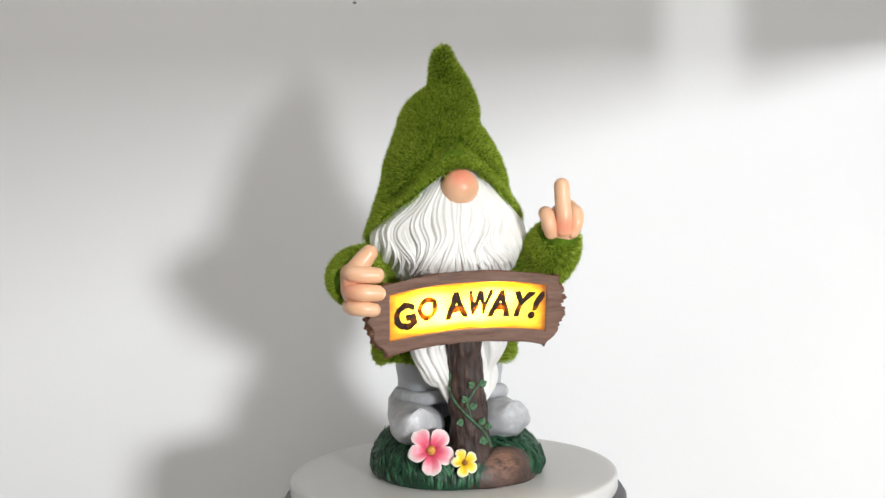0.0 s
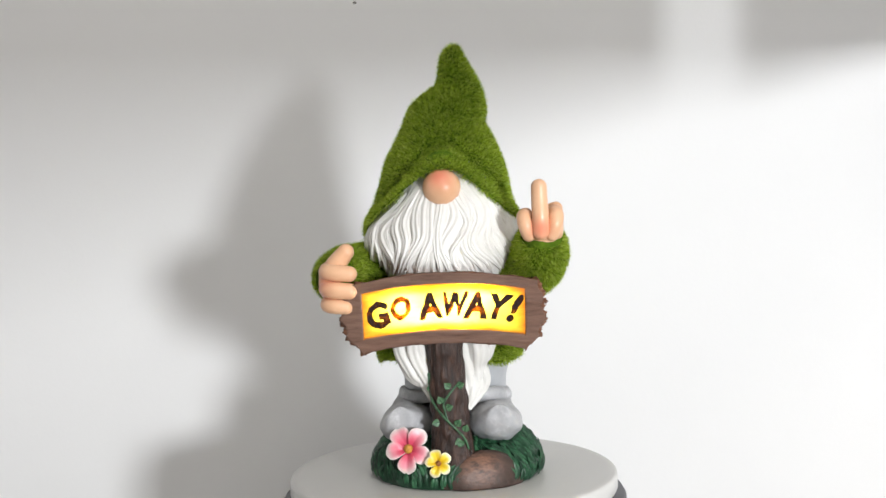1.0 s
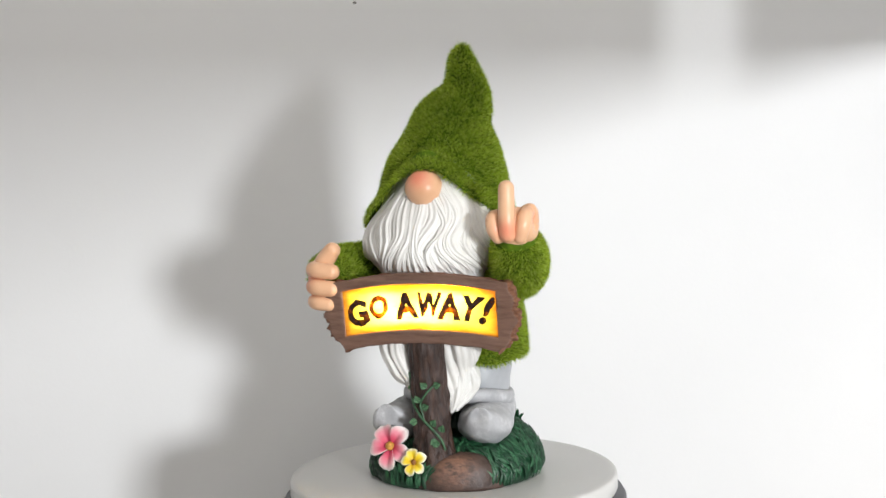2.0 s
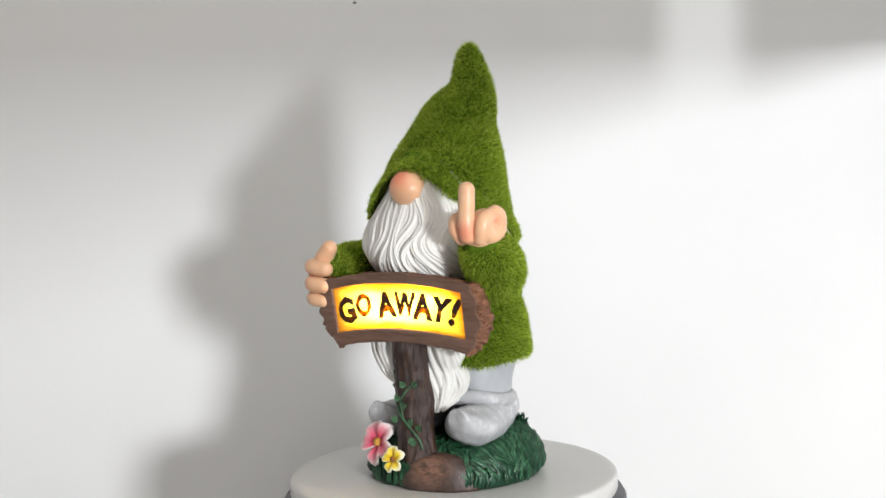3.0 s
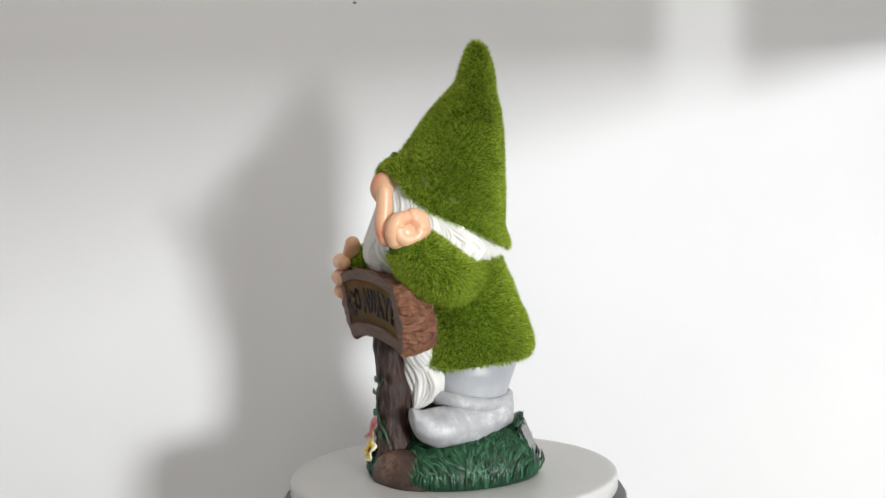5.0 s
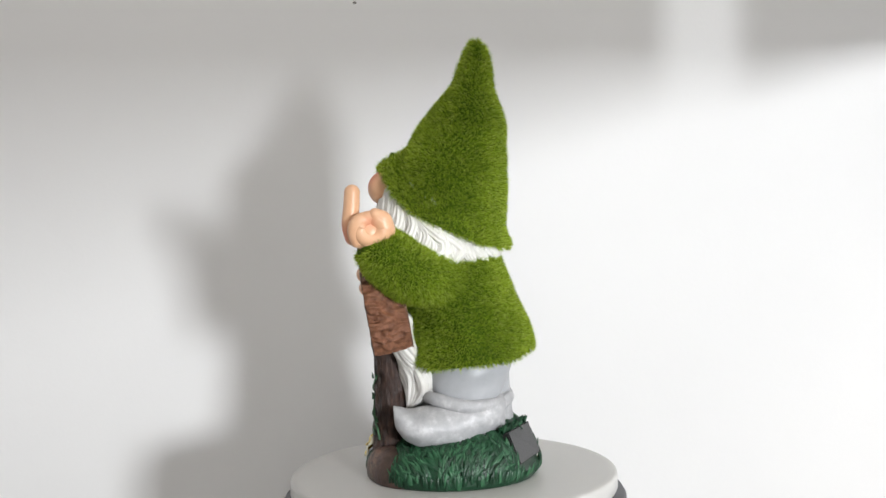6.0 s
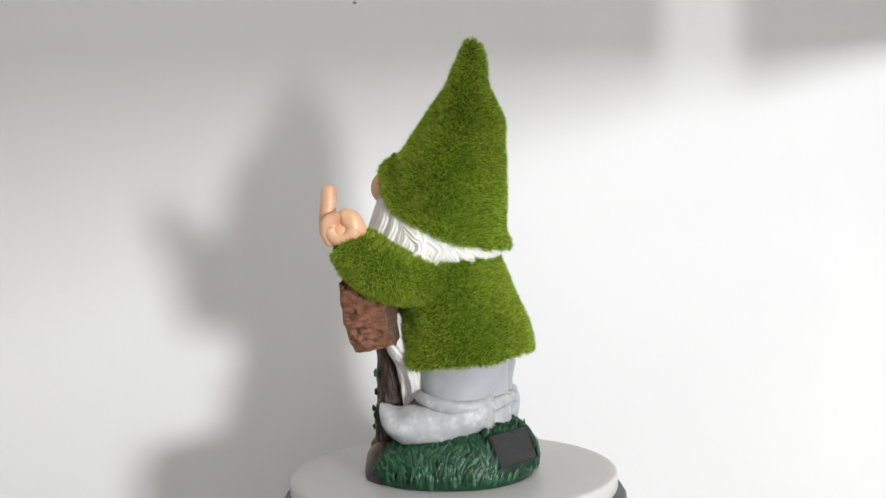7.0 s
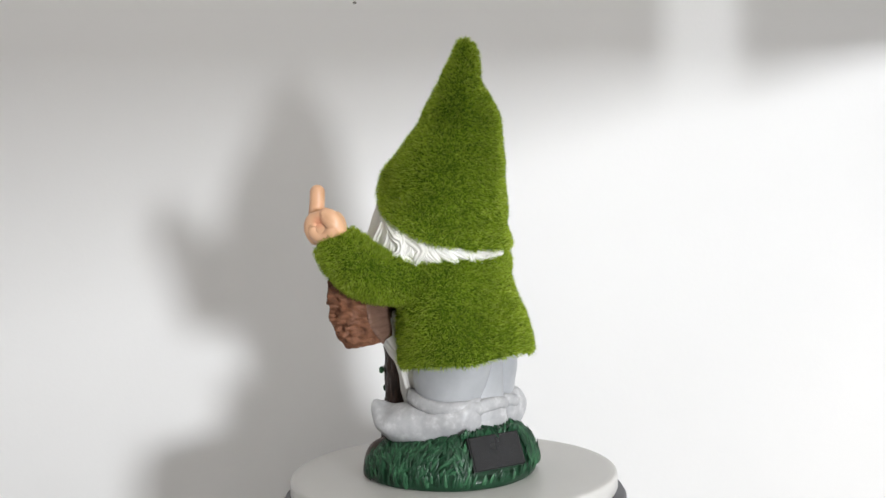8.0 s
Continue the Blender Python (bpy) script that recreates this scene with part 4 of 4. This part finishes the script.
def letters():
    """The painted words, letter by letter, following the arch."""
    for ch, x, dz, h, turn, wide, shear in (("G", -0.0520, -0.0015, 0.0205, 4, 0.92, 0.05), ("O", -0.0345, 0.0015, 0.0180, 2, 0.82, 0.08), ("A", -0.0120, 0.0010, 0.0205, 4, 0.86, 0.10), ("W", 0.0060, 0.0020, 0.0185, 0, 0.72, 0.12),
                                     ("A", 0.0225, 0.0010, 0.0208, 3, 0.84, 0.14), ("Y", 0.0385, 0.0012, 0.0205, -3, 0.82, 0.16), ("!", 0.0515, 0.0016, 0.0235, -16, 0.95, 0.05)):
        cu = bpy.data.curves.new("lettering", "FONT")
        cu.body, cu.size, cu.extrude, cu.offset = ch, 1.0, 0.012, 0.018 if ch == "!" else 0.034
        cu.resolution_u = 12
        tmp = new("lettering", cu)
        bpy.context.view_layer.update()
        me = bpy.data.meshes.new_from_object(tmp.evaluated_get(bpy.context.evaluated_depsgraph_get()))
        solid = len(me.polygons)
        cu.fill_mode, cu.extrude, cu.bevel_depth, cu.bevel_resolution = "NONE", 0.0, 0.013, 1
        bpy.context.view_layer.update()
        line = bpy.data.meshes.new_from_object(tmp.evaluated_get(bpy.context.evaluated_depsgraph_get()))
        bpy.data.objects.remove(tmp)
        bm = bmesh.new()
        bm.from_mesh(me)
        bm.from_mesh(line)
        bm.faces.ensure_lookup_table()
        for k, face in enumerate(bm.faces):
            face.material_index = 0 if k < solid else 1
        bmesh.ops.subdivide_edges(bm, edges=[e for e in bm.edges if e.calc_length() > 0.12], cuts=4)
        bm.to_mesh(me)
        bm.free()
        co = np.empty(len(me.vertices) * 3)
        me.vertices.foreach_get("co", co)
        co = co.reshape(-1, 3)
        lo, hi = co.min(0), co.max(0)
        co = (co - (lo + hi) / 2) * (h / (hi[1] - lo[1])) * np.array([wide, 1, 1])
        wob = np.array([noise.noise_vector(Vector((px * 170 + x * 900, py * 170, 0))) for px, py, _ in co]) * 0.0011
        wob += np.array([noise.noise_vector(Vector((px * 480 + x * 700, py * 480, 5))) for px, py, _ in co]) * 0.0005
        co[:, 0] += shear * co[:, 1]
        co[:, :2] += wob[:, :2]
        me.vertices.foreach_set("co", co.ravel())
        slots = np.empty(len(me.polygons), np.int32)
        me.polygons.foreach_get("material_index", slots)
        me.materials.clear()
        me.materials.append(M_LETTER_THIN if ch == "O" else M_LETTER)
        me.materials.append(M_OUTLINE)
        me.polygons.foreach_set("material_index", slots)
        me.name = "letter"
        ob = part("letter", me, PANE)
        z = arch(x) + dz
        slope = math.degrees(math.atan(-2 * 0.0068 * x / 0.066 ** 2))
        face = Matrix(((1, 0, 0), (0, 0, -1), (0, 1, 0))).to_4x4()
        ob.matrix_local = Matrix.Translation((x, lean_y(z) + 0.0013, z)) @ LEAN @ face @ pose(0, 0, 0, 0, 0, slope + turn)


letters()


def led_strips():
    """Upright light strips behind the pane: one side shines, the other is bare board."""
    strips = []
    count, x0, x1 = 10, -0.0645, 0.0600
    w = (x1 - x0) / count
    for k in range(count):
        x = x0 + w * (k + 0.5)
        s = Sculpt()
        hz = np.linspace(-0.0182, 0.0182, 9)
        hx = np.linspace(-w / 2, w / 2, 5)
        frontp = np.array([[(a, -0.0004, e + arch(x + a) - arch(x)) for a in hx] for e in hz])
        s.grid(frontp, 0, close=False)
        s.grid(frontp[:, ::-1] + np.array([0, 0.0008, 0]), 1, close=False)
        me = s.mesh("led_strip", [M_LED, M_PCB], False)
        spot = me.attributes.new("board_place", "FLOAT_VECTOR", "POINT")
        co = np.empty(len(me.vertices) * 3)
        me.vertices.foreach_get("co", co)
        co = co.reshape(-1, 3) * np.array([1, 0, 1]) + np.array([x, 0, arch(x)])
        spot.data.foreach_set("vector", co.ravel())
        ob = part("led_strip", me, BOARD, "backlight strip with a lit face")
        place = (x, lean_y(arch(x)) + 0.0105, arch(x))
        ob.matrix_local = pose(*place) @ LEAN
        strips.append((ob, place))
    return strips


STRIPS = led_strips()


# ---------- flowers and solar panel ----------
def flower(name, place, normal, radius, petal_mat, eye_mat, label, spin):
    root = new(name)
    root.parent = ORNAMENT
    tagged(root, label)
    root.matrix_local = Matrix.Translation(place) @ Vector(normal).to_track_quat("Z", "Y").to_matrix().to_4x4() @ pose(0, 0, 0, 0, 0, spin)
    s = Sculpt()
    t = np.sin(np.linspace(0.0, np.pi / 2, 16))
    w = 0.365 * radius * np.sin(np.pi * (0.02 + 0.98 * t) ** 1.65) ** 0.55 + 0.06 * radius * (1 - t)
    w[-1] = 0.10 * radius
    c = np.linspace(-1, 1, 13)
    p = np.stack([np.stack([radius * (0.08 + 0.92 * t), k * w, radius * (0.18 * t + 0.10 * np.sin(np.pi * t) - 0.16 * t ** 5) + radius * (0.16 * k * k - 0.10 * k ** 6 - 0.05 * math.exp(-(k / 0.2) ** 2)) * np.sin(np.pi * t) + 0.05 * radius * k], -1) for k in c], 1)
    s.grid(p, close=False)
    s.grid(p[:, ::-1] - np.array([0, 0, 0.11 * radius]), close=False)
    ring = np.concatenate([p[:, 0], p[-1, 1:], p[-2::-1, -1]])
    s.grid(np.stack([ring, ring - np.array([0, 0, 0.11 * radius])]), close=False)
    me = s.mesh("petal", [petal_mat])
    edge = np.maximum(np.abs(c)[None] ** 4 * np.clip(t * 2.2 - 0.5, 0, 1)[:, None], (t ** 7)[:, None] + 0 * c[None])
    rim = me.attributes.new("rim", "FLOAT", "POINT")
    rim.data.foreach_set("value", np.concatenate([edge.ravel(), edge[:, ::-1].ravel(), np.ones(len(me.vertices) - 2 * edge.size)]))
    for k, (size, tip, off) in enumerate(((1.0, -6, 0), (1.05, 5, 3), (0.96, -3, -4), (1.02, 8, 2), (0.98, 0, -2))):
        ob = part("petal", me, root)
        ob.matrix_local = pose(0, 0, 0, 0, 0, 72 * k + off) @ pose(0, 0, 0, 0, tip, 0) @ Matrix.Scale(size, 4)
    s = Sculpt()
    q = ball((0, 0, 0.12 * radius), (0.19 * radius, 0.19 * radius, 0.15 * radius), 20, 12)
    q += outward(q) * rough(q, 1400, 0.0004)[..., None]
    s.grid(q)
    part("flower_centre", s, root, "", [eye_mat])
    s = Sculpt()
    s.grid(tube([(0, 0, 0, 0.10 * radius), (0, 0, -0.6 * radius, 0.12 * radius)], 12, 5))
    part("stalk", s, root, "", [M_VINE])


flower("flower", (-0.0325, -0.0545, 0.0300), (-0.15, -0.95, 0.40), 0.0186, M_PINK, M_EYE, "pink and white five-petalled flower", 50)
flower("flower", (-0.0097, -0.0662, 0.0212), (0.0, -0.92, 0.42), 0.0108, M_YELLOW, M_EYE2, "small yellow five-petalled flower", 32)


def solar_panel():
    (a, b, c, d), nrm, mid = SOLAR, SOLAR_OUT, SOLAR_MID
    for name, k, lift, mat, par in (("solar_panel", 1.0, 0.0, M_SOLAR_FRAME, ORNAMENT), ("solar_cell", 0.94, 0.0006, M_SOLAR, None)):
        s = Sculpt()
        top = [mid + (q - mid) * k + nrm * (0.0025 + lift) for q in (a, b, c, d)]
        low = [mid + (q - mid) * k - nrm * (0.0080 if par else 0.0002) for q in (a, b, c, d)]
        s.add([tuple(q) for q in top + low], [(0, 1, 2, 3), (0, 4, 5, 1), (1, 5, 6, 2), (2, 6, 7, 3), (3, 7, 4, 0), (7, 6, 5, 4)])
        if par:
            panel = part(name, s, par, "dark rectangular solar panel", [mat], False)
        else:
            part(name, s, panel, "", [mat], False)


solar_panel()


# ---------- small mark on the wall ----------
def wall_mark():
    s = Sculpt()
    p = ball((0, 0, 0), (0.0022, 0.0006, 0.0014), 14, 8)
    p += outward(p) * rough(p, 700, 0.0006)[..., None]
    s.grid(p)
    ob = tagged(new("scuff_mark", s.mesh("scuff_mark", [M_SPECK])), "small grey scuff on the white wall", "scuff mark")
    ob.location = (-0.0904, WALL_Y, 0.4228)


wall_mark()


# ---------- what moves ----------
def motions():
    rows = [(t / 2, pose(0, 0, 0, 0, 0, TURN_START + TURN_RATE * t / 2)) for t in range(17)]
    walk(ORNAMENT, rows)
    walk(PLATE, rows)
    # the backlight goes out: its strips turn their lit side inwards
    for ob, place in STRIPS:
        walk(ob, [(t, pose(*place) @ LEAN @ pose(0, 0, 0, 0, 0, turn)) for t, turn in ((0.0, 0), (4.1, 0), (4.1334, 60), (4.1667, 120), (4.2, 180), (8.0, 180))])


motions()
